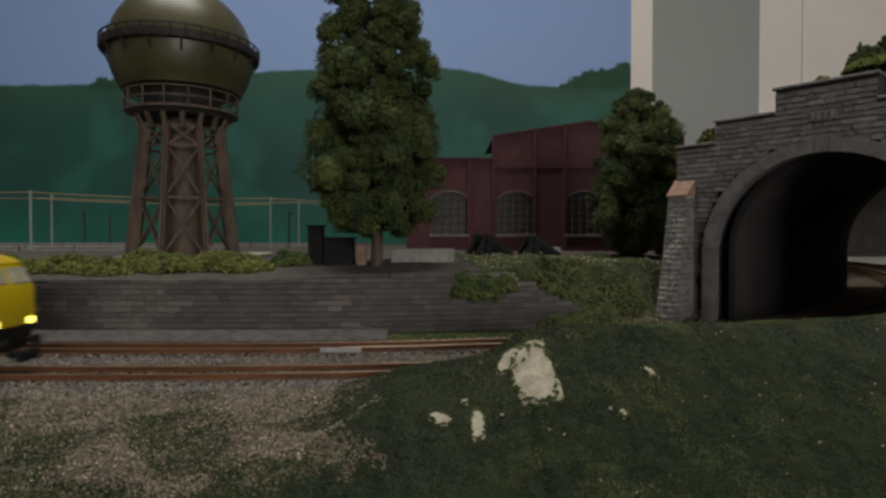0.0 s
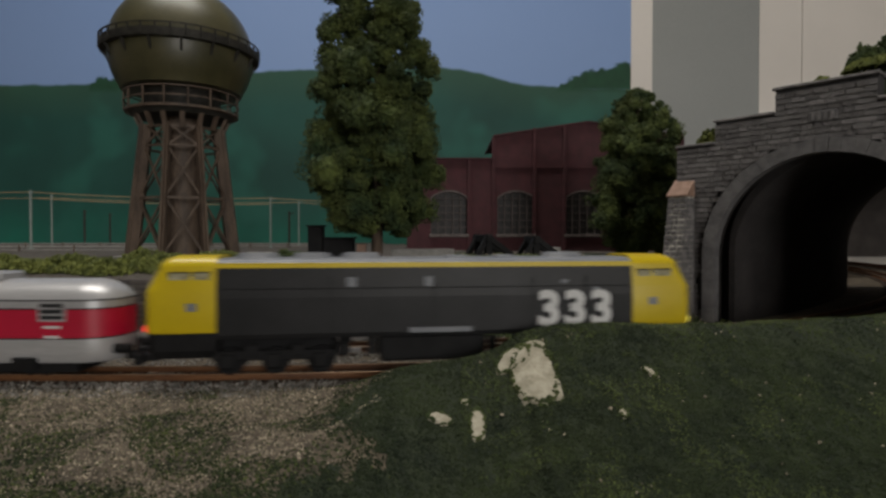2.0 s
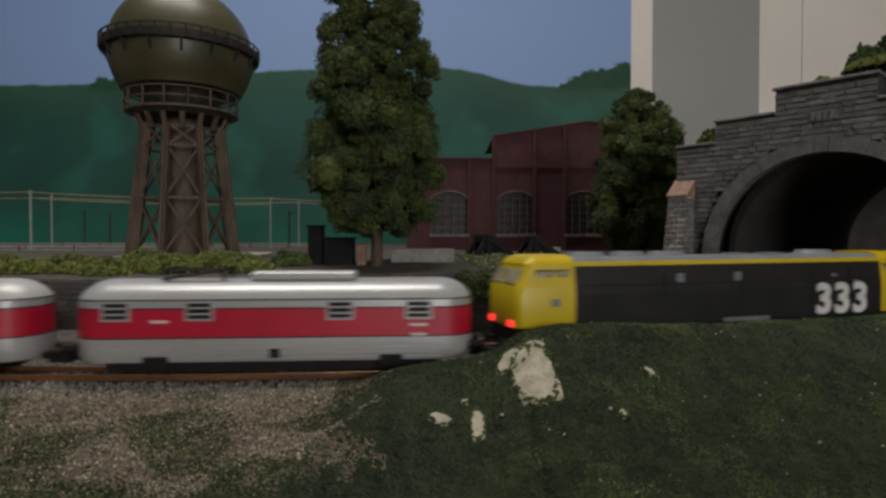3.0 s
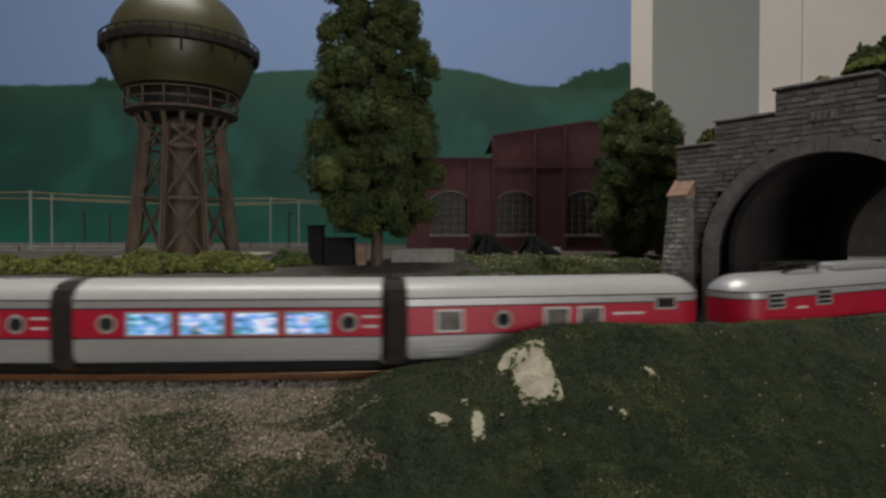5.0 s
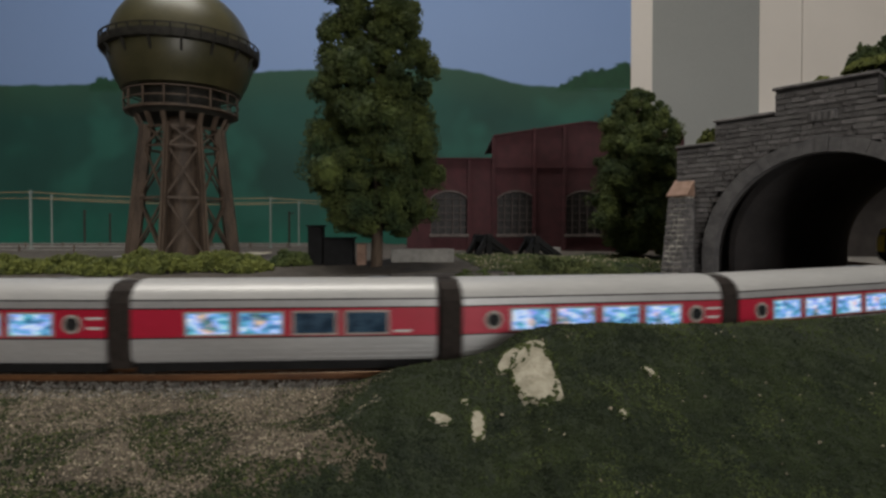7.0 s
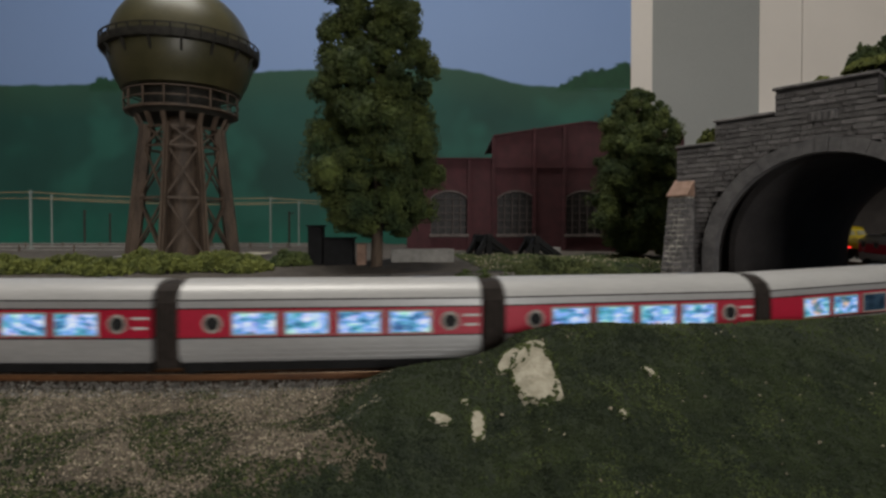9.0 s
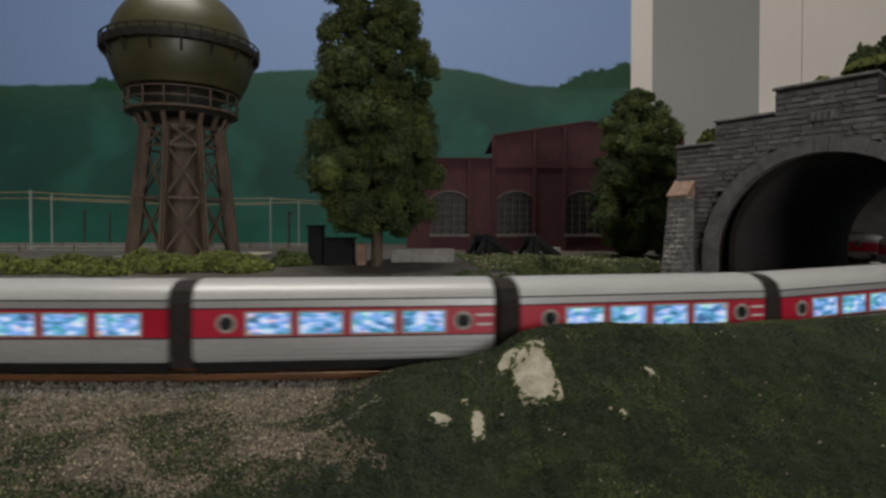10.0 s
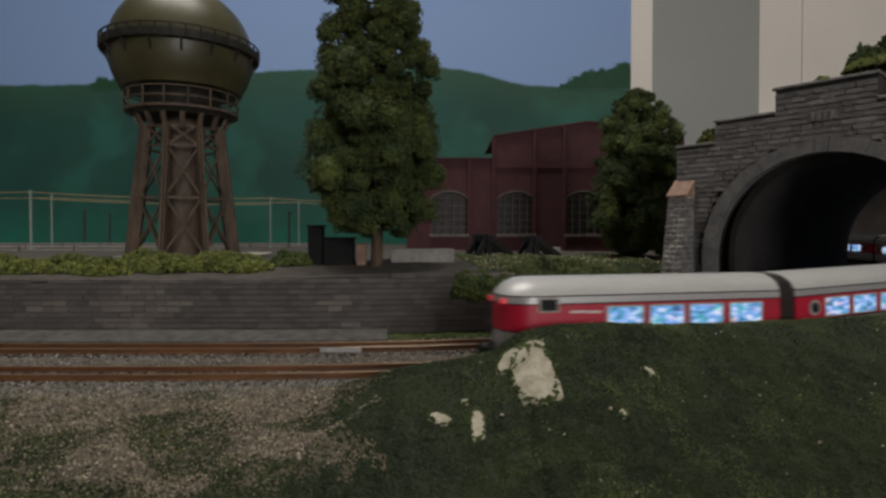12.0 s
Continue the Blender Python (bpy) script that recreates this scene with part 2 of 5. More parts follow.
def blobs(points, mat, name, detail=1, rough=0.35, seed=1):
    """One mesh of many small irregular clumps at (x, y, z, radius)."""
    ico = bmesh.new()
    if detail:
        bmesh.ops.create_icosphere(ico, subdivisions=detail, radius=1)
    else:
        for p in ((1, 0, 0), (0, 1, 0), (-1, 0, 0), (0, -1, 0), (0, 0, 0.8), (0, 0, -0.8)):
            ico.verts.new(p)
        ico.verts.index_update()
        ico.verts.ensure_lookup_table()
        for i in range(4):
            ico.faces.new((ico.verts[i], ico.verts[(i + 1) % 4], ico.verts[4]))
            ico.faces.new((ico.verts[(i + 1) % 4], ico.verts[i], ico.verts[5]))
    base = np.array([v.co[:] for v in ico.verts])
    tri = np.array([[v.index for v in f.verts] for f in ico.faces])
    ico.free()
    rng = np.random.default_rng(seed)
    P = np.array(points, dtype=float)
    n, m = len(P), len(base)
    a, b = rng.random(n) * 6.28, rng.random(n) * 6.28
    ca, sa, cb, sb, o = np.cos(a), np.sin(a), np.cos(b), np.sin(b), np.zeros(n)
    turn = np.stack([np.stack([ca, -sa * cb, sa * sb], 1), np.stack([sa, ca * cb, -ca * sb], 1), np.stack([o, sb, cb], 1)], 1)
    q = base[None] * (1 + rough * (rng.random((n, m, 1)) * 2 - 1)) * (1 + 0.35 * (rng.random((n, 1, 3)) * 2 - 1))
    vs = np.einsum("nij,nmj->nmi", turn, q) * P[:, None, 3:4] + P[:, None, :3]
    fs = (tri[None] + (np.arange(n) * m)[:, None, None]).reshape(-1, 3)
    me = bpy.data.meshes.new(name)
    me.from_pydata(vs.reshape(-1, 3).tolist(), [], fs.tolist())
    me.materials.append(mat)
    return me


# ---- the line: straight, then a left-hand curve through the tunnel, climbing behind the hill ----
def route(s, off=0.0):
    """Place and heading at s metres along the near track; off: metres to the left of it."""
    x, y, a = -0.143, 0.270, 0.0
    for length, turn in ((0.42, 1 / 1.0), (0.734, 1 / 0.577), (1.2, -1 / 0.40)):
        if s <= 0:
            break
        d = min(s, length)
        b = a + d * turn
        x += (math.sin(b) - math.sin(a)) / turn
        y += (math.cos(a) - math.cos(b)) / turn
        a, s = b, s - d
    if s < 0 and a == 0.0:
        x += s
    return x - math.sin(a) * off, y + math.cos(a) * off, a


def grade(s):
    u = min(max((s - 0.35) / 0.75, 0), 1)
    return RAIL + 0.025 * u


def along(off, z0, s0, s1, step):
    n = max(2, int((s1 - s0) / step) + 1)
    out = []
    for i in range(n + 1):
        s = s0 + (s1 - s0) * i / n
        x, y, a = route(s, off)
        out.append((x, y, grade(s) - RAIL + z0, a))
    return out


SPAN0, SPAN1 = -2.55, 2.1


def ground_z(x, y):
    # nearest station on the line
    if x < -0.143:
        s, off = x + 0.143, y - 0.27
    else:
        cx, cy = -0.143, 1.27
        ang = math.atan2(x - cx, cy - y)
        s, off = ang * 1.0, 1.0 - math.hypot(x - cx, y - cy)
        if ang > 0.42 or ang < 0:
            cx, cy = 0.0295, 0.8838
            ang = math.atan2(x - cx, cy - y)
            if ang < 0:
                ang += 2 * math.pi
            s, off = 0.42 + (ang - 0.42) * 0.577, 0.577 - math.hypot(x - cx, y - cy)
            if ang < 0.3 or ang > 2.4:
                s, off = 1.1, 0.4
    return s, off


def smooth(a, b, t):
    u = min(max((t - a) / (b - a), 0), 1)
    return u * u * (3 - 2 * u)


def crest(x):
    """Height of the foreground bank's crest beside the track, from its rising outline."""
    pts = ((-0.40, 0.0045), (-0.075, 0.0050), (-0.050, 0.0065), (-0.030, 0.0120), (-0.0187, 0.0162), (0.0035, 0.0188), (0.015, 0.0208), (0.0225, 0.0235), (0.032, 0.0290), (0.041, 0.0312), (0.05, 0.0322), (0.08, 0.0320), (0.13, 0.0302), (0.20, 0.0300), (0.5, 0.032))
    for (a, za), (b, zb) in zip(pts, pts[1:]):
        if x <= b:
            return za + (zb - za) * min(max((x - a) / (b - a), 0), 1)
    return pts[-1][1]


def height(x, y):
    s, off = ground_z(x, y)
    n1 = noise.noise(Vector((x * 34, y * 34, 0.3))) * 0.0024 + noise.noise(Vector((x * 75, y * 75, 4))) * 0.0011 + noise.noise(Vector((x * 140, y * 140, 2))) * 0.0007
    bed = 0.0062 + (grade(s) - RAIL if s > 0.3 else 0)
    if off < -0.013:
        c = crest(x)
        yc = -0.030
        if off > yc:
            z = bed + (c - bed) * smooth(-0.0185, yc, off)
        else:
            z = c - 0.42 * smooth(-0.06, 0.03, x) * (yc - off) * smooth(0, 0.03, yc - off)
            z = max(z, -0.02)
        return z + n1 * smooth(-0.02, -0.045, off)
    if off < 0.098:
        return bed + n1 * 0.15
    if s < 0.26:
        top = 0.0425 + 0.006 * smooth(-0.2, 0.1, x)
        top -= 0.5 * max(0, s - 0.21) * smooth(0.16, 0.12, off)
        z = bed + (top - bed) * smooth(0.119, 0.121, off)
        if off > 0.12:
            z += 0.008 * smooth(0.12, 0.26, off) + 0.007 * smooth(0.4, 1.2, off)
        return z + n1 * 0.5 * smooth(0.12, 0.15, off)
    top = 0.0485
    edge = 0.104 if s < 0.4 else 0.16
    z = bed + (top - bed) * smooth(edge, edge + 0.05, off)
    z += 0.005 * smooth(0.12, 0.26, off) + 0.007 * smooth(0.4, 1.2, off)
    return z + n1 * smooth(0.1, 0.14, off)


def ground():
    xs = np.unique(np.round(np.concatenate([np.linspace(-2.6, -0.55, 30), np.arange(-0.55, 0.75, 0.0042), np.linspace(0.75, 1.6, 16)]), 5))
    ys = np.unique(np.round(np.concatenate([np.linspace(-0.5, 0.08, 8), np.arange(0.08, 0.56, 0.0040), np.arange(0.56, 1.3, 0.02), np.linspace(1.3, 1.52, 4)]), 5))
    vs = [(x, y, height(x, y)) for y in ys for x in xs]
    nx = len(xs)
    fs = [(j * nx + i, j * nx + i + 1, (j + 1) * nx + i + 1, (j + 1) * nx + i) for j in range(len(ys) - 1) for i in range(nx - 1)]
    me = bpy.data.meshes.new("ground")
    me.from_pydata(vs, [], fs)
    me.shade_smooth()
    me.materials.append(M["dirt"])
    me.materials.append(M["turf"])
    me.materials.append(M["yard"])
    for p in me.polygons:
        c = p.center
        s, off = ground_z(c.x, c.y)
        edge = 0.02 * noise.noise(Vector((c.x * 30, c.y * 30, 5))) + 0.006 * noise.noise(Vector((c.x * 200, c.y * 200, 1)))
        if off < -0.018 and c.x - 0.3 * max(0, c.y - 0.21) > -0.034 + edge or (s > 0.2 and off > 0.12 and c.y < 0.6):
            p.material_index = 1
        elif off > 0.118:
            p.material_index = 2
    return tagged(new("ground", me), "brown dirt, dark yard and green turf scenery base", "ground", kind="structure")


ground()


# ---- backdrop and room ----
def backdrop():
    """Painted board: blue sky over dark green hills, flat far behind the layout."""
    m = bpy.data.materials.new("painted_backdrop")
    m.use_nodes = True
    nt = m.node_tree
    b = nt.nodes["Principled BSDF"]
    b.inputs["Roughness"].default_value = 0.75
    tc, sep = nt.nodes.new("ShaderNodeTexCoord"), nt.nodes.new("ShaderNodeSeparateXYZ")
    nt.links.new(tc.outputs["Object"], sep.inputs[0])

    def math_node(op, a, b2=None, c=None):
        n = nt.nodes.new("ShaderNodeMath")
        n.operation = op
        for i, v in enumerate((a, b2, c)):
            if v is None:
                continue
            if isinstance(v, (int, float)):
                n.inputs[i].default_value = v
            else:
                nt.links.new(v, n.inputs[i])
        return n.outputs[0]

    def noise_node(scale, detail=3):
        n = nt.nodes.new("ShaderNodeTexNoise")
        n.inputs["Scale"].default_value, n.inputs["Detail"].default_value = scale, detail
        nt.links.new(tc.outputs["Object"], n.inputs["Vector"])
        return n.outputs["Fac"]

    def ridge(points):
        """Outline height over x from a curve."""
        r = nt.nodes.new("ShaderNodeFloatCurve")
        cu = r.mapping.curves[0]
        cu.points[0].location, cu.points[1].location = (0, points[0][1]), (1, points[-1][1])
        for p in points[1:-1]:
            cu.points.new(*p)
        r.mapping.update()
        nt.links.new(math_node("MULTIPLY_ADD", sep.outputs[0], 0.5, 0.6), r.inputs["Value"])
        return r.outputs[0]

    def mix(fac, a, b2):
        n = nt.nodes.new("ShaderNodeMix")
        n.data_type = "RGBA"
        nt.links.new(fac, n.inputs[0])
        for i, v in ((6, a), (7, b2)):
            if isinstance(v, tuple):
                n.inputs[i].default_value = (*v, 1)
            else:
                nt.links.new(v, n.inputs[i])
        return n.outputs[2]

    def band(z0, z1):
        n = nt.nodes.new("ShaderNodeMapRange")
        n.interpolation_type = "SMOOTHSTEP"
        n.inputs["From Min"].default_value, n.inputs["From Max"].default_value = z0, z1
        nt.links.new(sep.outputs[2], n.inputs["Value"])
        return n.outputs[0]

    z = sep.outputs[2]
    sky = mix(math_node("MULTIPLY", band(0.3, 1.2), 0.8), (0.195, 0.300, 0.54), (0.175, 0.275, 0.53))
    sky = mix(math_node("MULTIPLY", noise_node(2.5), 0.35), sky, (0.235, 0.335, 0.55))
    wob = math_node("MULTIPLY_ADD", noise_node(22, 4), 0.012, -0.006)
    hill = mix(noise_node(5, 4), (0.002, 0.026, 0.022), (0.010, 0.084, 0.066))
    hill = mix(math_node("MULTIPLY", band(0.20, 0.06), math_node("MULTIPLY", noise_node(9), 0.9)), hill, (0.008, 0.17, 0.115))
    blot = nt.nodes.new("ShaderNodeMapRange")
    blot.interpolation_type = "SMOOTHSTEP"
    blot.inputs["From Min"].default_value, blot.inputs["From Max"].default_value, blot.inputs["To Max"].default_value = 0.52, 0.70, 0.7
    nt.links.new(noise_node(6.5, 2), blot.inputs["Value"])
    hill = mix(blot.outputs[0], hill, (0.014, 0.105, 0.080))
    far = ridge(((0, 0.4509), (0.0463, 0.4509), (0.1169, 0.4509), (0.1664, 0.4537), (0.1946, 0.4593), (0.2794, 0.4678), (0.3641, 0.4819), (0.4418, 0.489), (0.5407, 0.4904), (0.6042, 0.4932), (0.6466, 0.4791), (0.696, 0.4537), (0.7525, 0.4452), (1, 0.4452)))
    up = math_node("SUBTRACT", z, math_node("ADD", far, wob))
    edge = nt.nodes.new("ShaderNodeMapRange")
    edge.inputs["From Min"].default_value, edge.inputs["From Max"].default_value = -0.003, 0.003
    nt.links.new(up, edge.inputs["Value"])
    rim = nt.nodes.new("ShaderNodeMapRange")
    rim.inputs["From Min"].default_value, rim.inputs["From Max"].default_value = -0.09, 0.0
    nt.links.new(up, rim.inputs["Value"])
    hill = mix(math_node("MULTIPLY", rim.outputs[0], math_node("MULTIPLY", noise_node(3), 0.9)), hill, (0.035, 0.085, 0.045))
    out = mix(edge.outputs[0], hill, sky)
    wood = ridge(((0, 0.2), (0.1493, 0.2), (0.1593, 0.4396), (0.1678, 0.4636), (0.177, 0.4706), (0.1855, 0.4636), (0.196, 0.4678), (0.2052, 0.4396), (0.2152, 0.2), (0.7219, 0.2), (0.7419, 0.4396), (0.7596, 0.4678), (0.7773, 0.4848), (0.7949, 0.4876), (0.8126, 0.4975), (0.8232, 0.5059), (0.8338, 0.4989), (1, 0.49)))
    up2 = math_node("SUBTRACT", z, math_node("MULTIPLY_ADD", noise_node(60, 4), 0.03, math_node("ADD", wood, -0.015)))
    edge2 = nt.nodes.new("ShaderNodeMapRange")
    edge2.inputs["From Min"].default_value, edge2.inputs["From Max"].default_value = -0.003, 0.003
    nt.links.new(up2, edge2.inputs["Value"])
    low = math_node("MULTIPLY", math_node("SUBTRACT", 1.0, edge2.outputs[0]), band(0.428, 0.445))
    out = mix(low, out, mix(noise_node(40, 4), (0.002, 0.026, 0.012), (0.008, 0.066, 0.028)))
    nt.links.new(out, b.inputs["Base Color"])
    bm = bmesh.new()
    box(bm, -2.6, 0.467, 1.50, 1.515, 0.02, 1.5)
    single("backdrop", bm, m, "painted backdrop of blue sky over dark green hills", "backdrop", kind="structure")


backdrop()


def room():
    def wall(name, x0, x1, y0, y1, z0, z1, mat, label):
        bm = bmesh.new()
        box(bm, x0, x1, y0, y1, z0, z1)
        single(name, bm, mat, label, "wall", kind="structure")
    W, B = M["wall_white"], M["board"]
    wall("wall_pilaster", 0.4672, 0.520, 1.4992, 1.54, -1.0, 1.5, W, "narrow white painted wall edge beside the backdrop")
    wall("wall_panel", 0.520, 0.785, 1.4985, 1.54, -1.0, 1.5, B, "smooth grey wall panel between white strips")
    wall("wall_strip", 0.785, 0.8895, 1.4972, 1.54, -1.0, 1.5, W, "white painted vertical wall strip")
    wall("wall_north", 0.891, 2.95, 1.4965, 1.54, -1.0, 1.5, W, "off-white painted room wall")
    wall("wall_back", -2.75, 3.05, 1.545, 1.60, -1.0, 1.5, W, "off-white painted room wall behind the backdrop")
    wall("wall_west", -2.75, -2.65, -3.2, 1.54, -1.0, 1.5, W, "off-white painted side wall of the room")
    wall("wall_east", 2.95, 3.05, -3.2, 1.54, -1.0, 1.5, W, "off-white painted side wall of the room")
    # rear wall with a window opening
    bm = bmesh.new()
    for x0, x1, z0, z1 in ((2.0, 3.05, -1.0, 1.5), (-2.75, 0.6, -1.0, 1.5), (0.6, 2.0, -1.0, 0.1), (0.6, 2.0, 1.1, 1.5)):
        box(bm, x0, x1, -3.30, -3.20, z0, z1)
    single("wall_south", bm, W, "off-white painted rear wall with a window", "wall", kind="structure")
    win = thing("window_1", "white-framed room window letting in daylight", "window", kind="structure")
    for x0, x1, z0, z1 in ((0.6, 2.0, 0.1, 0.15), (0.6, 2.0, 1.05, 1.1), (0.6, 0.65, 0.15, 1.05), (1.95, 2.0, 0.15, 1.05)):
        bm = bmesh.new()
        box(bm, x0, x1, -3.27, -3.22, z0, z1)
        part("window_frame", bm, M["white"], win)
    wall("floor", -2.75, 3.05, -3.3, 1.60, -1.08, -1.0, M["board"], "plain grey room floor")
    wall("ceiling", -2.75, 3.05, -3.3, 1.60, 1.5, 1.56, W, "white painted room ceiling")
    lampb = bmesh.new()
    box(lampb, -0.77, 0.17, 0.33, 0.63, 1.475, 1.4995, bevel=0.004)
    single("ceiling_light", lampb, M["white"], "flat white ceiling light fitting", "ceiling light")


room()


# ---- baseboard ----
def baseboard():
    t = thing("layout_table", "wooden baseboard table under the layout", "table")
    bm = bmesh.new()
    box(bm, -2.6, 1.6, -0.5, 1.48, -0.06, -0.03)
    part("tabletop", bm, M["bark"], t)
    for x in (-2.5, -0.5, 1.5):
        for y in (-0.42, 1.40):
            bm = bmesh.new()
            box(bm, x - 0.03, x + 0.03, y - 0.03, y + 0.03, -1.0, -0.06)
            part("leg", bm, M["bark"], t)


baseboard()


# ---- tracks ----
def rail_mesh(off, s0, s1, z0, prof, step=0.02):
    bm = bmesh.new()
    rows = [[(x - math.sin(a) * u, y + math.cos(a) * u, z + w) for u, w in prof] for x, y, z, a in along(off, z0, s0, s1, step)]
    return loops(bm, rows)


WEB = ((-0.0010, 0), (0.0010, 0), (0.0010, 0.0004), (0.0003, 0.0007), (0.0003, 0.0016), (0.00055, 0.0018), (0.00055, 0.0024), (-0.00055, 0.0024), (-0.00055, 0.0018), (-0.0003, 0.0016), (-0.0003, 0.0007), (-0.0010, 0.0004))
HEAD = ((-0.00058, 0), (0.00058, 0), (0.0005, 0.0003), (-0.0005, 0.0003))


def track(off, label):
    t = thing("railway_track", label, "track", "double track")
    s1 = 1.55
    for u in (-0.00825, 0.00825):
        r = part("rail", rail_mesh(off + u, SPAN0, s1, RAIL - 0.0027, WEB), M["rail"], t, "rust-brown model rail")
        part("rail_head", rail_mesh(off + u, SPAN0, s1, RAIL - 0.00028, HEAD), M["railtop"], r, "worn brighter rail head")
    bm = bmesh.new()
    box(bm, -0.0015, 0.0015, -0.0150, 0.0150, -0.002, 0, bevel=0.0002)
    me = finish("sleeper", bm, M["sleeper"])
    rnd = random.Random(3)
    far = []
    s = SPAN0
    while s < s1:
        x, y, a = route(s, off)
        m = Matrix.Translation((x, y, grade(s) - 0.0027)) @ Matrix.Rotation(a + rnd.uniform(-0.02, 0.02), 4, "Z")
        if -0.42 < s < 0.95:
            ob = new("sleeper", me)
            ob.parent = t
            ob.matrix_basis = m
        else:
            far.append(m)
        s += 0.0069
    bm = bmesh.new()
    for m in far:
        bmesh.ops.create_cube(bm, size=1, matrix=m @ Matrix.Translation((0, 0, -0.001)) @ Matrix.Diagonal((0.003, 0.03, 0.002, 1)))
    tagged(part("sleeper_rows", bm, M["sleeper"], t), kind="stuff")
    return t


near_track = track(0.0, "rusty model railway track, running line on brown sleepers")
far_track = track(0.061, "rusty model railway track beside the retaining wall")
bm = bmesh.new()
box(bm, 0, 0.022, -0.0009, 0.0009, -0.0016, 0.0005, m=Matrix.Translation((-0.066, 0.270 + 0.061 - 0.0093, RAIL)))
part("rail_joiner", bm, M["bright_metal"], far_track, "bright silver replaced rail length")


part("rail_head", rail_mesh(0.061 - 0.00825, 0.093, 0.195, RAIL - 0.0001, HEAD), M["bare_rail"], far_track, "pale unpainted rail head")


def scatter_ballast():
    rng = np.random.default_rng(5)
    pts = []
    for off, n in ((0.0, 8200), (0.061, 5200)):
        for k in range(n):
            s = rng.uniform(-0.36, 0.30)
            d = rng.uniform(-0.024, 0.042)
            x, y, a = route(s, off + d)
            on = abs(d) < 0.0155
            z = grade(s) - 0.0037 + rng.uniform(0, 0.0009) - (0 if on else (abs(d) - 0.0155) * 0.25)
            z = max(z, 0.0060 + rng.uniform(0, 0.0006) + grade(s) - RAIL)
            r = rng.uniform(0.00035, 0.0008)
            if abs(abs(d) - 0.00825) < 0.0016:
                continue
            pts.append((x, y, z, r))
    for k in range(5200):
        s, d = rng.uniform(-0.36, 0.2), rng.uniform(-0.0290, -0.0115)
        x, y, a = route(s, d)
        pts.append((x, y, RAIL - 0.0030 - 0.16 * max(0, -0.0155 - d) + rng.uniform(-0.0006, 0.0003), rng.uniform(0.0003, 0.0007)))
    for k in range(1500):
        s, d = rng.uniform(-0.36, 0.25), 0.061 + rng.uniform(-0.0220, -0.0115)
        x, y, a = route(s, d)
        pts.append((x, y, RAIL - 0.0032 + rng.uniform(-0.0006, 0.0003), rng.uniform(0.0003, 0.0007)))
    tagged(new("ballast", blobs(pts, M["ballast"], "ballast", 1, 0.3, 5)), "grey crushed-stone ballast between the rails", "ballast", kind="stuff")


def scatter_ground():
    rng = np.random.default_rng(8)
    grit, flock, light = [], [], []
    for k in range(105000):
        y = 0.10 + 0.16 * rng.random()
        x = (rng.random() * 1.6 - 0.8) * y * 1.05
        s, off = ground_z(x, y)
        if off > -0.021:
            continue
        z = height(x, y)
        turf = smooth(-0.060, -0.018, x - 0.3 * max(0, y - 0.21) + 0.03 * noise.noise(Vector((x * 25, y * 25, 5))))
        patch = noise.noise(Vector((x * 32, y * 45, 3.7))) + 0.35 * smooth(1.2, 0.5, math.hypot((x + 0.083) / 0.019, (y - 0.187) / 0.011))
        # a worn pale path runs up to the bank
        u = min(max((x + 0.0447) / 0.0191, 0), 1)
        worn = smooth(0.0050, 0.0025, math.hypot(x + 0.0447 - 0.0191 * u, y - 0.18 - 0.039 * u))
        if rng.random() < (0.10 + 0.9 * turf + 0.7 * smooth(-0.12, 0.28, patch)) * (1 - 0.9 * worn):
            (light if rng.random() < 0.40 * (1 - turf) else flock).append((x, y, z + 0.0001, rng.uniform(0.0002, 0.0006)))
        elif rng.random() < 0.60 - 0.54 * turf * (1 - worn):
            grit.append((x, y, z + 0.0001, rng.uniform(0.00015, 0.00042) * (1.6 if rng.random() < 0.06 else 1)))
    for k in range(60000):
        y = 0.12 + 0.22 * rng.random()
        x = rng.uniform(0.03, 0.78) * y * 1.02
        s, off = ground_z(x, y)
        if off > -0.021:
            continue
        # the off term adds lighter flock along the crest, painting its lit top
        q = noise.noise(Vector((x * 38, y * 38, 8))) + 0.5 * noise.noise(Vector((x * 120, y * 120, 2))) + 0.55 * smooth(-0.05, -0.03, off) + 0.25 * smooth(0.075, 0.05, abs(x - 0.055) + 0.3 * abs(y - 0.225))
        (light if q + rng.uniform(-0.2, 0.2) > 0.24 else flock).append((x, y, height(x, y), rng.uniform(0.0002, 0.0006)))
        if rng.random() < 0.0016:
            grit.append((x, y, height(x, y) + 0.0008, rng.uniform(0.0003, 0.0008)))
    tagged(new("grit", blobs(grit, M["grit"], "grit", 0, 0.3, 9)), "pale gravel grit strewn over brown earth", "gravel", kind="stuff")
    tagged(new("fresh_flock", blobs(light, M["flock_light"], "fresh_flock", 0, 0.45, 11)), "fresh lighter green flock on the bank, also painting its lit crest", "grass", kind="stuff")
    tagged(new("ground_flock", blobs(flock, M["flock"], "ground_flock", 0, 0.45, 10)), "dark green turf flock on the bank", "grass", kind="stuff")


scatter_ballast()
scatter_ground()


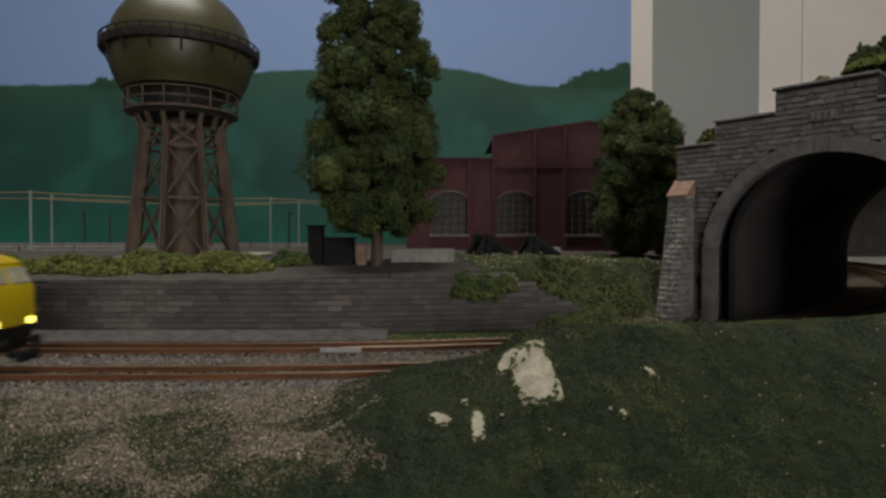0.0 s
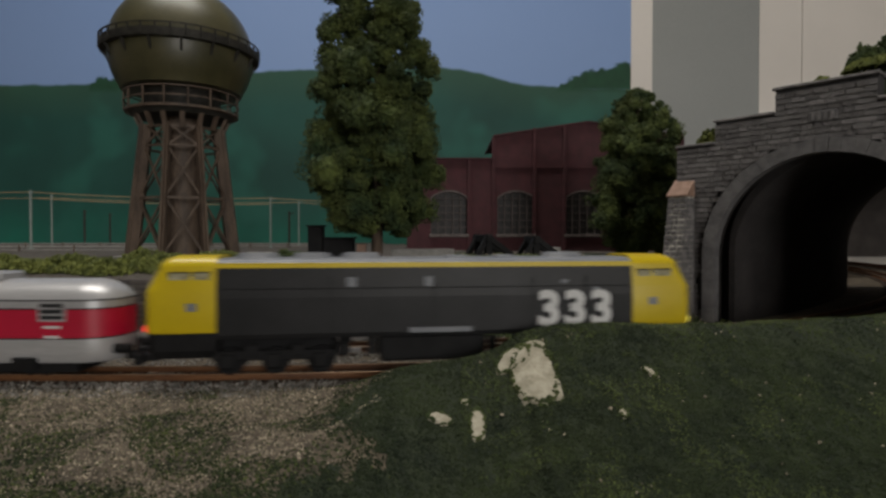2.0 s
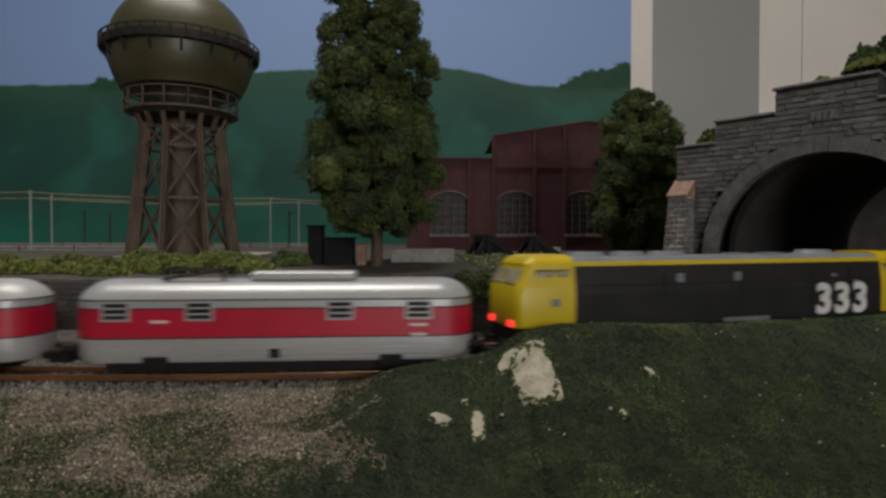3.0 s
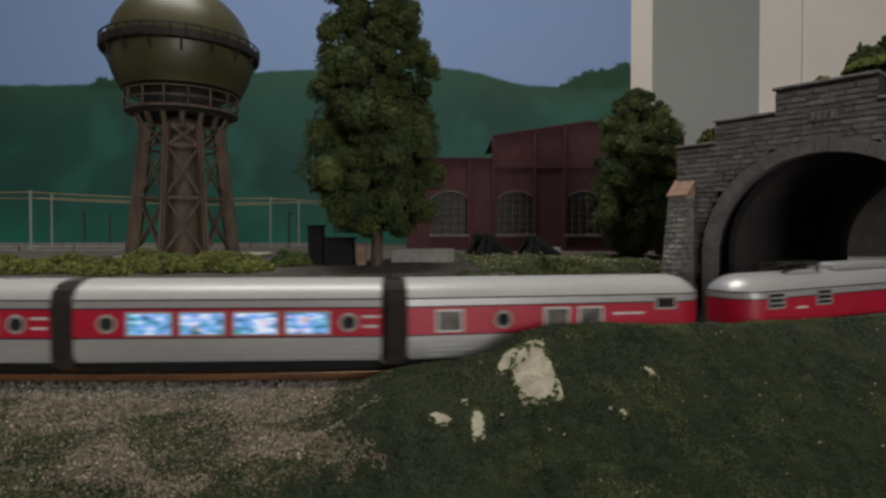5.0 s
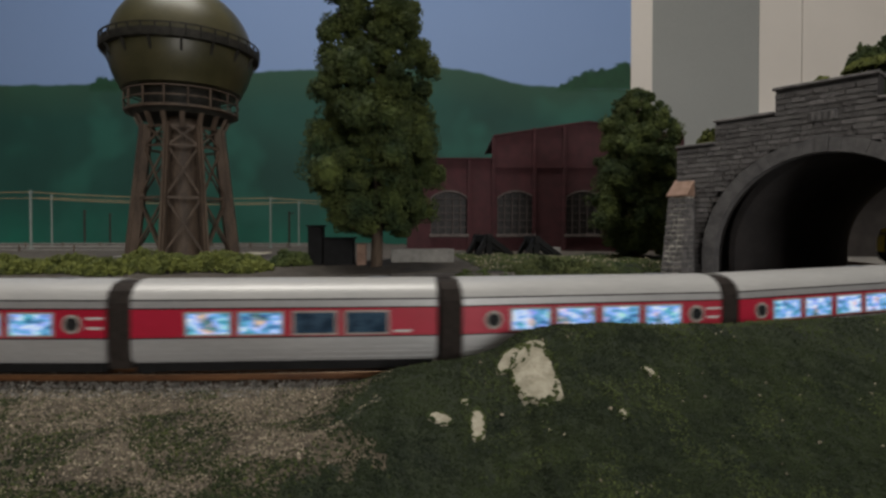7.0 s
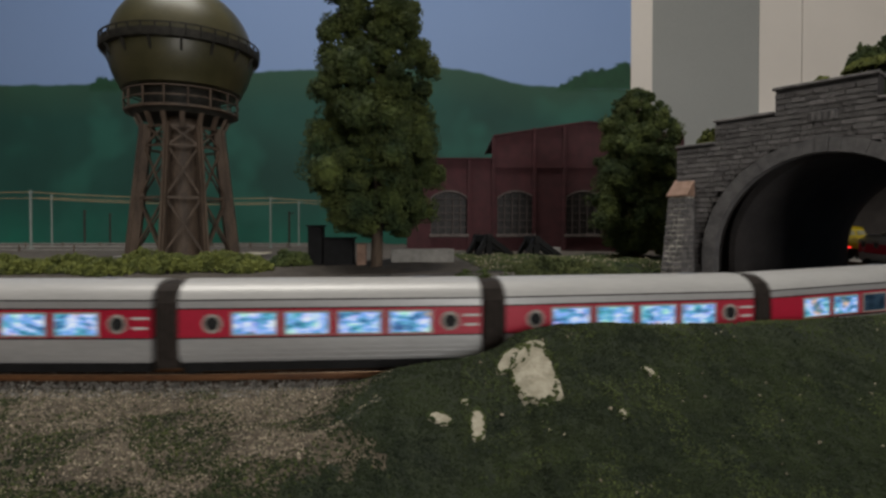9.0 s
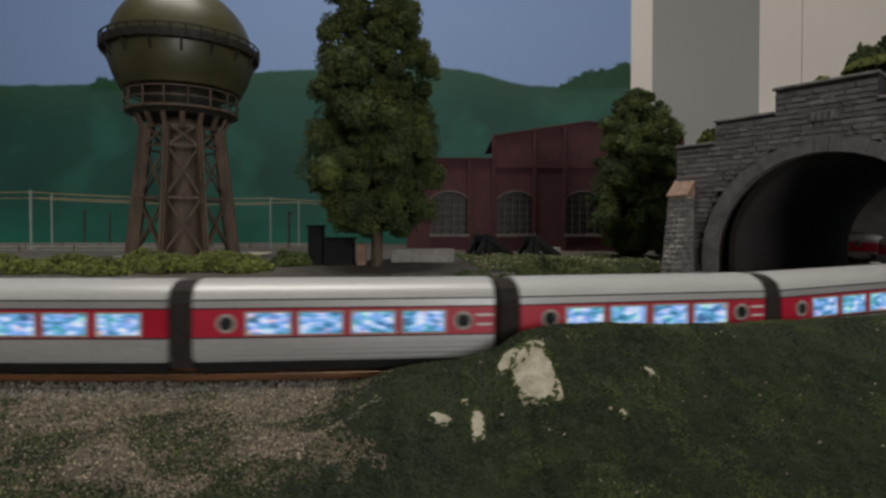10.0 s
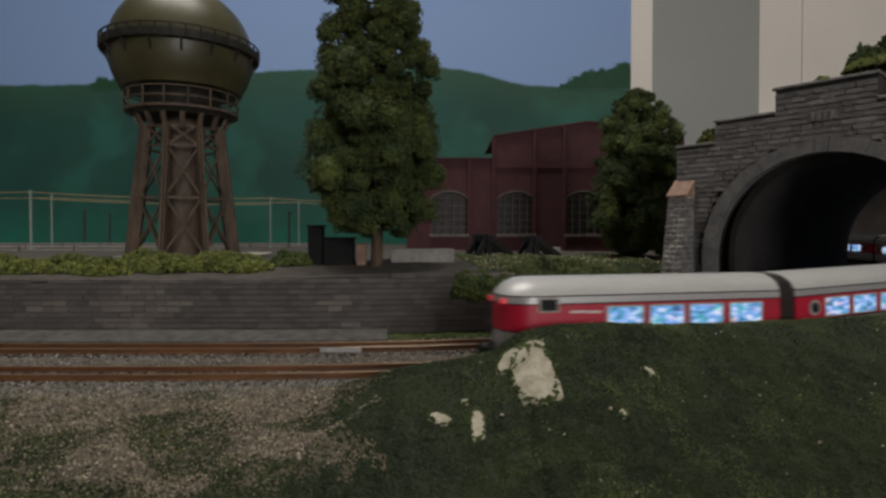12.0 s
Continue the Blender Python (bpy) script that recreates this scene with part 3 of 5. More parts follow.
def plaster_patch(x, y, w, h, seed, skew=0.0):
    """Bare plaster showing through the turf: an irregular thin crust laid on the bank."""
    bm = bmesh.new()
    n = 36
    rows = []
    for sc, lift in ((1.0, -0.0004), (0.97, 0.0006), (0.8, 0.0010), (0.6, 0.0010), (0.4, 0.0010), (0.2, 0.0010), (0.02, 0.0010)):
        row = []
        for i in range(n):
            a = 2 * math.pi * i / n
            u, v = math.cos(a), math.sin(a)
            r = 1 + 0.30 * noise.noise(Vector((u * 1.6 + seed, v * 1.6, 1))) + 0.16 * noise.noise(Vector((u * 6 + seed, v * 6, 4)))
            p = 1 / max(abs(u), abs(v)) ** 0.5
            Y = y + v * p * r * h / 2 * sc
            X = x + u * p * r * w / 2 * sc + skew * (Y - y)
            row.append((X, Y, height(X, Y) + lift + 0.0003 * noise.noise(Vector((X * 700, Y * 700, 0)))))
        rows.append(row)
    loops(bm, rows, cap=False)
    bm.verts.ensure_lookup_table()
    bm.faces.new([bm.verts[k] for k in range(len(bm.verts) - n, len(bm.verts))])
    single("plaster_patch", bm, M["plaster"], "bare cream plaster showing through the turf", "plaster patch", "bare plaster patches", smooth=True)


# ---- retaining wall of courses ----
def retaining_wall():
    t = thing("retaining_wall", "dark grey stone-block retaining wall beside the track", "wall", kind="structure")
    bm = bmesh.new()
    off0 = 0.113
    rows = []
    for i in range(90):
        s = -2.5 + 2.5 * i / 40 if i <= 40 else (i - 40) * 0.262 / 49
        x, y, a = route(s, off0 + 0.001)
        top = height(*route(s, 0.128)[:2]) - 0.0005
        n = (-math.sin(a), math.cos(a))
        rows.append([(x, y, 0.0), (x + n[0] * 0.002, y + n[1] * 0.002, top), (x + n[0] * 0.008, y + n[1] * 0.008, top), (x + n[0] * 0.008, y + n[1] * 0.008, 0.0)])
    loops(bm, rows)
    part("wall_core", bm, M["mortar"], t)
    rnd = random.Random(12)
    shapes, pale_shapes = [], []
    for k in range(12):
        bm = bmesh.new()
        box(bm, -0.5, 0.5, -0.001, 0.0012, 0, 1)
        for v in bm.verts:
            if v.co.y < 0:
                v.co += Vector((rnd.uniform(-0.02, 0.02), rnd.uniform(-0.0003, 0.0003), rnd.uniform(-0.04, 0.04)))
        shapes.append(finish("stone_block", bm, M["stone"]))
        pale_shapes.append(shapes[-1].copy())
        pale_shapes[-1].materials[0] = M["stone_pale"]
    z = 0.0045
    while z < 0.05:
        h = rnd.uniform(0.0032, 0.0040)
        s = -0.36 + rnd.uniform(0, 0.01)
        while s < 0.262:
            w = rnd.uniform(0.006, 0.013)
            x, y, a = route(s + w / 2, off0 + (z - 0.004) * 0.05)
            top = height(*route(s + w / 2, 0.128)[:2])
            if z + h < top + 0.001:
                m = Matrix.Translation((x, y, z)) @ Matrix.Rotation(a, 4, "Z") @ Matrix.Diagonal((w - 0.0006, 1, h - 0.00055, 1))
                # a weathered paler patch, slanting down the wall
                pale = abs((x + 0.192 - 0.35 * (z - 0.026)) / 0.030) + abs((z - 0.026) / 0.030) + 0.5 * noise.noise(Vector((x * 90, z * 140, 2))) < 1 or noise.noise(Vector((x * 24, z * 60, 7))) > 0.50
                ob = new("stone_block", (pale_shapes if pale else shapes)[rnd.randrange(12)])
                ob.parent = t
                ob.matrix_basis = m
            s += w
        z += h
    bm = bmesh.new()
    rows = []
    for i in range(60):
        st = -1.6 + (i / 59) ** 0.5 * 1.72
        row = []
        for off, z in ((0.0885, 0.003), (0.0895, 0.0074), (0.1095, 0.0112), (0.1125, 0.0112), (0.1125, 0.003)):
            x, y, a = route(st, off)
            row.append((x, y, z + 0.0004 * noise.noise(Vector((x * 60, y * 60, z)))))
        rows.append(row)
    loops(bm, rows)
    part("footing", bm, M["footing"], t, "pale grey sloping footing")


# ---- tunnel portal ----
PS, PU = 0.41, 0.031
PORTAL = Matrix.Translation((0.2437, 0.3859, RAIL)) @ Matrix.Rotation(radians(-49), 4, "Z")
# portal space: x runs from the far side (-) to the near side (+) of the opening, y into the tunnel, z up from the rails
R_IN, SPRING, RING, HALF = 0.0682, 0.0465, 0.0090, 0.0985
STEPS = ((0.0289, 0.1590), (0.0695, 0.1433), (HALF, 0.1277))


def top_of(x):
    for half, z in STEPS:
        if abs(x) < half:
            return z
    return STEPS[-1][1]


def in_arch(x, z, r):
    return abs(x) < r if z < SPRING else math.hypot(x, z - SPRING) < r


def tunnel_portal():
    t = thing("tunnel_portal", "grey stone double-track tunnel portal with stepped parapet", "tunnel portal", at=PORTAL)
    # core: upright strips over the arch and solid piers beside it
    ro = R_IN + RING - 0.001
    cuts = sorted({-HALF, HALF, *[sx * h for h, _ in STEPS[:2] for sx in (-1, 1)], *[ro * math.cos(math.pi * i / 28) for i in range(29)]})
    bm = bmesh.new()
    for xa, xb in zip(cuts, cuts[1:]):
        if xb - xa < 1e-5:
            continue
        top = top_of((xa + xb) / 2)
        low = [SPRING + math.sqrt(max(0.0, ro * ro - q * q)) if abs(xa + xb) / 2 < ro else -0.014 for q in (xa, xb)]
        loops(bm, [[(xa, y, low[0]), (xb, y, low[1]), (xb, y, top), (xa, y, top)] for y in (0.0015, 0.014)])
    bmesh.ops.remove_doubles(bm, verts=bm.verts, dist=1e-5)
    part("wall_core", bm, M["dark_joint"], t)
    # parapet copings
    (h0, z0), (h1, z1), (h2, z2) = STEPS
    for x0, x1, z in ((-h0 - 0.0015, h0 + 0.0015, z0), (-h1 - 0.001, -h0, z1), (h0, h1 + 0.001, z1), (-h2 - 0.001, -h1, z2), (h1, h2 + 0.001, z2)):
        bm = bmesh.new()
        box(bm, x0, x1, -0.0018, 0.016, z, z + 0.0020, bevel=0.0005)
        part("coping", bm, M["portal"], t, "dressed stone coping")
    # voussoirs
    for i in range(31):
        a0, a1 = math.pi * i / 31 + 0.0009, math.pi * (i + 1) / 31 - 0.0009
        key = i == 15
        r0, r1, y0 = R_IN, R_IN + (RING + 0.0018 if key else RING), -0.0036 if key else -0.003
        bm = bmesh.new()
        pts = [(r0 * math.cos(a0), SPRING + r0 * math.sin(a0)), (r1 * math.cos(a0), SPRING + r1 * math.sin(a0)), (r1 * math.cos(a1), SPRING + r1 * math.sin(a1)), (r0 * math.cos(a1), SPRING + r0 * math.sin(a1))]
        loops(bm, [[(x, y0, z) for x, z in pts], [(x, 0.005, z) for x, z in pts]])
        part("voussoir", bm, M["arch"], t)
    for sx in (-1, 1):
        for k in range(6):
            bm = bmesh.new()
            box(bm, min(sx * R_IN, sx * (R_IN + RING)), max(sx * R_IN, sx * (R_IN + RING)), -0.003, 0.005, -0.012 + k * (SPRING + 0.012) / 6, -0.0122 + (k + 1) * (SPRING + 0.012) / 6)
            part("jamb_stone", bm, M["arch"], t)
    # date stone: a recessed plate with unreadable raised bars
    bm = bmesh.new()
    box(bm, -0.0085, 0.0085, -0.0010, 0.003, 0.1345, 0.1415, bevel=0.0005)
    plate = part("date_stone", bm, M["arch"], t, "weathered date stone")
    for k in range(4):
        bm = bmesh.new()
        box(bm, -0.0066 + k * 0.0037, -0.0050 + k * 0.0037, -0.0018, -0.0008, 0.1358, 0.1402)
        part("raised_bar", bm, M["portal"], plate)
    # buttress, battered, with a sloping brown cap
    x0, x1, zc = 0.0853, 0.0995, 0.0906
    reach = lambda z: -0.0102 - 0.021 * ((zc - z) / 0.1026) ** 1.15   # how far its face stands before the wall
    for sx in (-1, 1):
        levels = [-0.012 + (zc + 0.012) * k / 6 for k in range(7)]
        b = bmesh.new()
        loops(b, [[(sx * x0, reach(z), z), (sx * x1, reach(z), z), (sx * x1, 0.002, z), (sx * x0, 0.002, z)] for z in levels])
        but = part("buttress", b, M["pale_mortar"], t, "battered stone buttress with pale worn joints")
        b = bmesh.new()
        loops(b, [[(sx * (x0 - 0.001), -0.0122, zc), (sx * (x1 + 0.001), -0.0122, zc), (sx * (x1 + 0.001), 0.001, zc), (sx * (x0 - 0.001), 0.001, zc)],
                  [(sx * (x0 - 0.001), -0.0122, zc + 0.0012), (sx * (x1 + 0.001), -0.0122, zc + 0.0012), (sx * (x1 + 0.001), 0.001, zc + 0.0135), (sx * (x0 - 0.001), 0.001, zc + 0.0135)]])
        part("buttress_cap", b, M["cap"], but, "sloping brown stone cap")
        rnd = random.Random(4)
        z = -0.012
        while z < zc - 0.003:
            h = min(rnd.uniform(0.0034, 0.0044), zc - z)
            y = reach(z + h / 2)
            cuts = [x0 - 0.0006, x0 + rnd.uniform(0.0035, 0.0055), x0 + rnd.uniform(0.008, 0.0105), x1 + 0.0006]
            for u, v in zip(cuts, cuts[1:]):
                bm = bmesh.new()
                p = rnd.uniform(0.0004, 0.0013)
                box(bm, min(sx * u, sx * v) + 0.0004, max(sx * u, sx * v) - 0.0004, y - p, y + 0.003, z, z + h - 0.0010, bevel=0.0003)
                part("stone_block", bm, M["portal"], but)
            for xs in (x0 - 0.0008, x1):
                for q in range(4):
                    ya = y + 0.0008 + q * 0.0075
                    yb = min(ya + 0.0069, 0.0015)
                    if yb - ya > 0.001:
                        bm = bmesh.new()
                        box(bm, min(sx * xs, sx * (xs + 0.0008)), max(sx * xs, sx * (xs + 0.0008)), ya, yb, z, z + h - 0.0006)
                        part("stone_block", bm, M["portal"], but)
            z += h
    # facing stones in courses
    rnd = random.Random(21)
    shapes = []
    for k in range(10):
        bm = bmesh.new()
        box(bm, -0.5, 0.5, -0.0012, 0.001, 0, 1)
        for v in bm.verts:
            if v.co.y < 0:
                v.co += Vector((rnd.uniform(-0.03, 0.03), rnd.uniform(-0.0004, 0.0003), rnd.uniform(-0.04, 0.04)))
        shapes.append(finish("stone_block", bm, M["portal"]))
    rest = bmesh.new()
    z = -0.012
    count = 0
    while z < STEPS[0][1]:
        h = rnd.uniform(0.0034, 0.0040)
        x = -HALF
        while x < HALF - 1e-4:
            w = rnd.uniform(0.0055, 0.0105)
            xe = min(x + w, HALF)
            zm = z + h / 2
            edges = [e for e in (-STEPS[1][0], -STEPS[0][0], STEPS[0][0], STEPS[1][0]) if x < e < xe]
            if edges and z + h > min(top_of(x + 1e-4), top_of(xe - 1e-4)):
                xe = edges[0]
            xm = (x + xe) / 2
            if z + h <= top_of(xm) + 0.001 and not any(in_arch(q, zm, R_IN + RING - 0.002) for q in (x, xm, xe)) and xe - x > 0.002:
                if xm < 0.045 and count < 420:
                    ob = new("stone_block", shapes[rnd.randrange(10)])
                    ob.parent = t
                    ob.matrix_basis = Matrix.Translation((xm, 0.0008, z)) @ Matrix.Diagonal((xe - x - 0.0004, rnd.uniform(0.9, 1.2), h - 0.0006, 1))
                    count += 1
                else:
                    box(rest, x + 0.0003, xe - 0.0003, -0.0006, 0.002, z, z + h - 0.0006)
            x = xe
        z += h
    tagged(part("stone_courses", rest, M["portal"], t), kind="stuff")


def tunnel_lining():
    """Vault that starts askew behind the portal, squares up and widens along the line."""
    bm = bmesh.new()
    rows = []
    n = 20
    for i in range(25):
        k = i / 24
        r, spring = 0.0650 + 0.0110 * k, SPRING - 0.0105 * k
        prof = [(-r, -0.02)] + [(-r * math.cos(math.pi * q / n), spring + r * math.sin(math.pi * q / n)) for q in range(n + 1)] + [(r, -0.02)]
        outp = [(u * 1.06, w + (0.005 if w > 0 else 0)) for u, w in prof][::-1]
        row = []
        for u, w in prof + outp:
            st = PS + 0.016 + 0.30 * k - 0.315 * u * (1 - k)
            x, y, a = route(st, PU)
            row.append((x - math.sin(a) * u, y + math.cos(a) * u, grade(st) + w))
        rows.append(row)
    loops(bm, rows)
    single("tunnel_lining", bm, M["lining"], "concrete tunnel lining, tunnel shade put into its near-black colour", "tunnel", kind="structure", smooth=True)
    # collar closing the gap between portal ring and lining
    bm = bmesh.new()
    n, ri, ro = 24, R_IN - 0.0015, R_IN + RING - 0.0015
    o, i_ = ([(-r, -0.012)] + [(-r * math.cos(math.pi * k / n), SPRING + r * math.sin(math.pi * k / n)) for k in range(n + 1)] + [(r, -0.012)] for r in (ro, ri))
    loops(bm, [[(u, 0.0055, w) for u, w in i_], [(u, 0.0055, w) for u, w in o], [(u, 0.020, w) for u, w in o], [(u, 0.020, w) for u, w in i_]], close=False, cap=False)
    single("tunnel_collar", bm, M["lining"], "concrete collar inside the portal, near-black with painted tunnel shade", "tunnel", kind="structure", at=PORTAL)


def hill():
    """Turf-covered hill over the tunnel, behind the portal."""
    vs, fs = [], []
    nx, ny = 60, 44
    for j in range(ny + 1):
        for i in range(nx + 1):
            u, v = -0.094 + 0.40 * i / nx, 0.0145 + 0.24 * j / ny
            z = 0.121 + 0.020 * smooth(-0.06, -0.02, u) + 0.034 * smooth(-0.012, 0.022, u) * smooth(0.012, 0.034, v) + 0.02 * smooth(0.05, 0.3, u)
            z += 0.004 * noise.noise(Vector((u * 30, v * 30, 3))) + 0.002 * noise.noise(Vector((u * 90, v * 90, 1)))
            if v < 0.02:
                z = min(z, top_of(u) - 0.002 if abs(u) < HALF else 0.2)
            vs.append(tuple(PORTAL @ Vector((u, v, z))))
    for j in range(ny):
        for i in range(nx):
            k = j * (nx + 1) + i
            fs.append((k, k + 1, k + nx + 2, k + nx + 1))
    base = len(vs)
    rim = [i for i in range(nx + 1)] + [j * (nx + 1) + nx for j in range(1, ny + 1)] + [ny * (nx + 1) + i for i in range(nx - 1, -1, -1)] + [j * (nx + 1) for j in range(ny - 1, 0, -1)]
    for k in rim:
        x, y, z = vs[k]
        vs.append((x, y, z - 0.012))
    for i in range(len(rim)):
        j = (i + 1) % len(rim)
        fs.append((rim[i], rim[j], base + j, base + i))
    me = bpy.data.meshes.new("hill")
    me.from_pydata(vs, [], fs)
    me.materials.append(M["turf"])
    tagged(new("hill", me), "green turfed hill above the tunnel", "hill", kind="structure")
    # plaster flank that carries the hill on its far side and beyond the tunnel's end
    bm = bmesh.new()
    box(bm, -0.0975, -0.0945, 0.015, 0.075, -0.01, 0.118, m=PORTAL)
    single("hill_flank", bm, M["plaster"], "plaster flank carrying the hill", "hill", kind="structure")
    # brown plaster walls, shade put into their colour, round the climbing loop behind the tunnel, partly covered
    def slab(name, pts, z0, z1, mat, label):
        bm = bmesh.new()
        loops(bm, [[(x, y, z0) for x, y in pts], [(x, y, z1) for x, y in pts]])
        single(name, bm, mat, label, "hill", kind="structure")
    # added out of view: slab that holds ceiling light off the rear of the loop
    slab("hill_rear", ((0.46, 0.74), (1.30, 0.74), (1.30, 1.29), (0.52, 1.29)), 0.205, 0.215, M["turf"], "unseen turfed cover added to shade the hidden loop")
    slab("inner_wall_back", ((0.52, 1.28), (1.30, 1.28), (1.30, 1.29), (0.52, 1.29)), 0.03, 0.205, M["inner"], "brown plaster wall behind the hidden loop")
    # added out of view: closes the right side against incoming light
    slab("inner_wall_end", ((1.29, 0.72), (1.30, 0.72), (1.30, 1.28), (1.29, 1.28)), 0.03, 0.205, M["inner"], "unseen brown end wall added to block light into the hidden loop")
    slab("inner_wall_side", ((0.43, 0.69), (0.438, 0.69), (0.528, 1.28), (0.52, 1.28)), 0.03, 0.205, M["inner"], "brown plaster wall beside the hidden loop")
    bm = bmesh.new()
    box(bm, 0.1005, 0.24, 0.004, 0.012, -0.03, 0.128, m=PORTAL)
    single("wing_wall", bm, M["stone"], "grey stone wing wall beside the portal", "wall", kind="structure")


retaining_wall()
tunnel_portal()
tunnel_lining()
hill()


# ---- trees ----
def tree(name, x, y, h, prof, seed, label, clumps=900, r=0.0048, mat="leaf", trunk=0.004):
    """Tapered trunk with limbs and a crown of small leaf clumps; prof: crown radius over relative height."""
    rnd = random.Random(seed)
    z0 = height(x, y)
    t = thing(name, label, "tree", at=pose(x, y, z0 - 0.001))
    bm = bmesh.new()
    rows = [[(trunk * (1.15 - k) * math.cos(a) + 0.002 * math.sin(4 * k), trunk * (1.15 - k) * math.sin(a), h * 0.97 * k) for a in (i * math.pi / 5 for i in range(10))] for k in (0, 0.03, 0.1, 0.3, 0.55, 0.8, 1.0)]
    loops(bm, rows)
    part("trunk", bm, M["bark"], t, smooth=True)

    def radius(k):
        for (a, ra), (b, rb) in zip(prof, prof[1:]):
            if k <= b:
                return ra + (rb - ra) * (k - a) / (b - a)
        return prof[-1][1]

    for i in range(16):
        k = 0.12 + 0.8 * i / 16
        a = i * 2.4
        q = radius(k) * 0.8
        bm = bmesh.new()
        rod(bm, (0, 0, h * k), (q * math.cos(a), q * math.sin(a), h * k + q * 0.35), 0.0009, 5)
        part("limb", bm, M["bark"], t)
    pts = []
    boughs = []
    nb, core = 230, []
    for i in range(nb):
        k = prof[0][0] + (0.985 - prof[0][0]) * (i + rnd.random()) / nb
        a = i * 2.39996 + rnd.uniform(-0.4, 0.4)
        q = radius(k) * rnd.uniform(0.35, 1.06) ** 0.8
        boughs.append((q * math.cos(a), q * math.sin(a), h * k, rnd.uniform(0.10, 0.27) * (radius(k) + 0.010)))
        core.append((*boughs[-1][:3], boughs[-1][3] * 0.60))
    for bx, by, bz, br in boughs:
        for j in range(clumps // nb):
            while True:
                d = Vector((rnd.uniform(-1, 1), rnd.uniform(-1, 1), rnd.uniform(-0.8, 1)))
                if 0.45 < d.length < 1.25:
                    break
            d.z *= 0.85
            pts.append((bx + d.x * br, by + d.y * br, min(bz + d.z * br, h), r * rnd.uniform(0.4, 1.05)))
    me = blobs(pts, M[mat], "crown", 0, 0.5, seed)
    ob = new("crown", me)
    ob.parent = t
    tagged(ob, "clumped green foliage")
    ob = new("inner_crown", blobs(core, M[mat], "inner_crown", 3, 0.16, seed + 1))
    ob.parent = t
    return t


tree("tall_tree", -0.050, 0.45, 0.240, ((0.115, 0.027), (0.18, 0.039), (0.35, 0.047), (0.5, 0.044), (0.7, 0.038), (0.85, 0.029), (0.94, 0.018), (1.0, 0.004)), 3, "tall dense dark green tree above the retaining wall", 84000, 0.00118)
tree("small_tree", 0.1815, 0.56, 0.157, ((0.04, 0.024), (0.2, 0.036), (0.5, 0.037), (0.75, 0.031), (0.92, 0.018), (1.0, 0.004)), 7, "bushy dark green tree beside the tunnel portal", 46000, 0.00122)


# ---- bushes ----
def bush(x, y, w, d, h, seed, mat="flock_olive", label="low olive green flocked bush", n=1100, r=0.0013, at=None):
    rnd = random.Random(seed)
    pts = []
    while len(pts) < n:
        u, v, k = rnd.uniform(-1, 1), rnd.uniform(-1, 1), rnd.random()
        if u * u + v * v > 1:
            continue
        top = h * (1 - (u * u + v * v)) ** 0.5 * (0.8 + 0.3 * noise.noise(Vector((u * 2 + seed, v * 2, 0))))
        X, Y = x + u * w / 2, y + v * d / 2
        pts.append((u * w / 2, v * d / 2, (0 if at is not None else height(X, Y) - height(x, y)) + top * k ** 0.4, r * rnd.uniform(0.5, 1.2)))
    ob = new("bush", blobs(pts, M[mat], "bush", 1, 0.5, seed))
    ob.matrix_world = at if at is not None else pose(x, y, height(x, y))
    return tagged(ob, label, "bush", "bushes along the wall top")


for k, (x, y, w, d, h) in enumerate(((-0.365, 0.46, 0.05, 0.03, 0.012), (-0.335, 0.45, 0.055, 0.03, 0.014), (-0.305, 0.435, 0.05, 0.03, 0.0125), (-0.275, 0.44, 0.05, 0.03, 0.0145), (-0.245, 0.43, 0.045, 0.028, 0.0140), (-0.220, 0.445, 0.05, 0.03, 0.0175), (-0.195, 0.44, 0.045, 0.03, 0.0165), (-0.165, 0.445, 0.05, 0.03, 0.0185), (-0.145, 0.44, 0.04, 0.028, 0.0150))):
    bush(x, y, w, d, h, 40 + k)
bush(-0.118, 0.465, 0.034, 0.02, 0.014, 51, "leaf", "dark green flocked bush")
for k, (x, y, z, w, d, h) in enumerate(((0.0150, 0.398, 0.030, 0.020, 0.014, 0.020), (0.0270, 0.400, 0.028, 0.022, 0.014, 0.022), (0.0400, 0.404, 0.034, 0.020, 0.014, 0.014))):
    bush(0, 0, w, d, h, 60 + k, "leaf", "dark green bush hanging over the wall", 900, at=pose(x, y, z))
for k, (x, y, w, d, h) in enumerate(((0.062, 0.424, 0.030, 0.024, 0.015), (0.088, 0.422, 0.034, 0.028, 0.014), (0.076, 0.408, 0.026, 0.020, 0.013), (0.096, 0.412, 0.026, 0.020, 0.010), (0.108, 0.428, 0.034, 0.026, 0.009), (0.125, 0.445, 0.05, 0.03, 0.008), (0.09, 0.45, 0.06, 0.03, 0.008))):
    bush(x, y, w, d, h, 70 + k, "bush_mix", "olive green bush on the slope by the wall", 1300, 0.0011)
bush(0, 0, 0.024, 0.014, 0.015, 81, "flock_olive", "olive bush on the portal parapet", 400, at=PORTAL @ pose(-0.0755, 0.010, 0.1290))
for k, (u, v, w, d, h) in enumerate(((0.0110, 0.045, 0.024, 0.020, 0.023), (0.0270, 0.050, 0.032, 0.024, 0.031), (0.0470, 0.055, 0.034, 0.026, 0.031))):
    bush(0, 0, w, d, h, 82 + k, "leaf", "dark green bush on the hill above the tunnel", 1500, 0.0010, at=PORTAL @ pose(u, v, 0.1700))
bush(0, 0, 0.044, 0.022, 0.010, 86, "flock_olive", "low olive bush on the hill above the tunnel", 2200, 0.0009, at=PORTAL @ pose(0.024, 0.030, 0.1690))
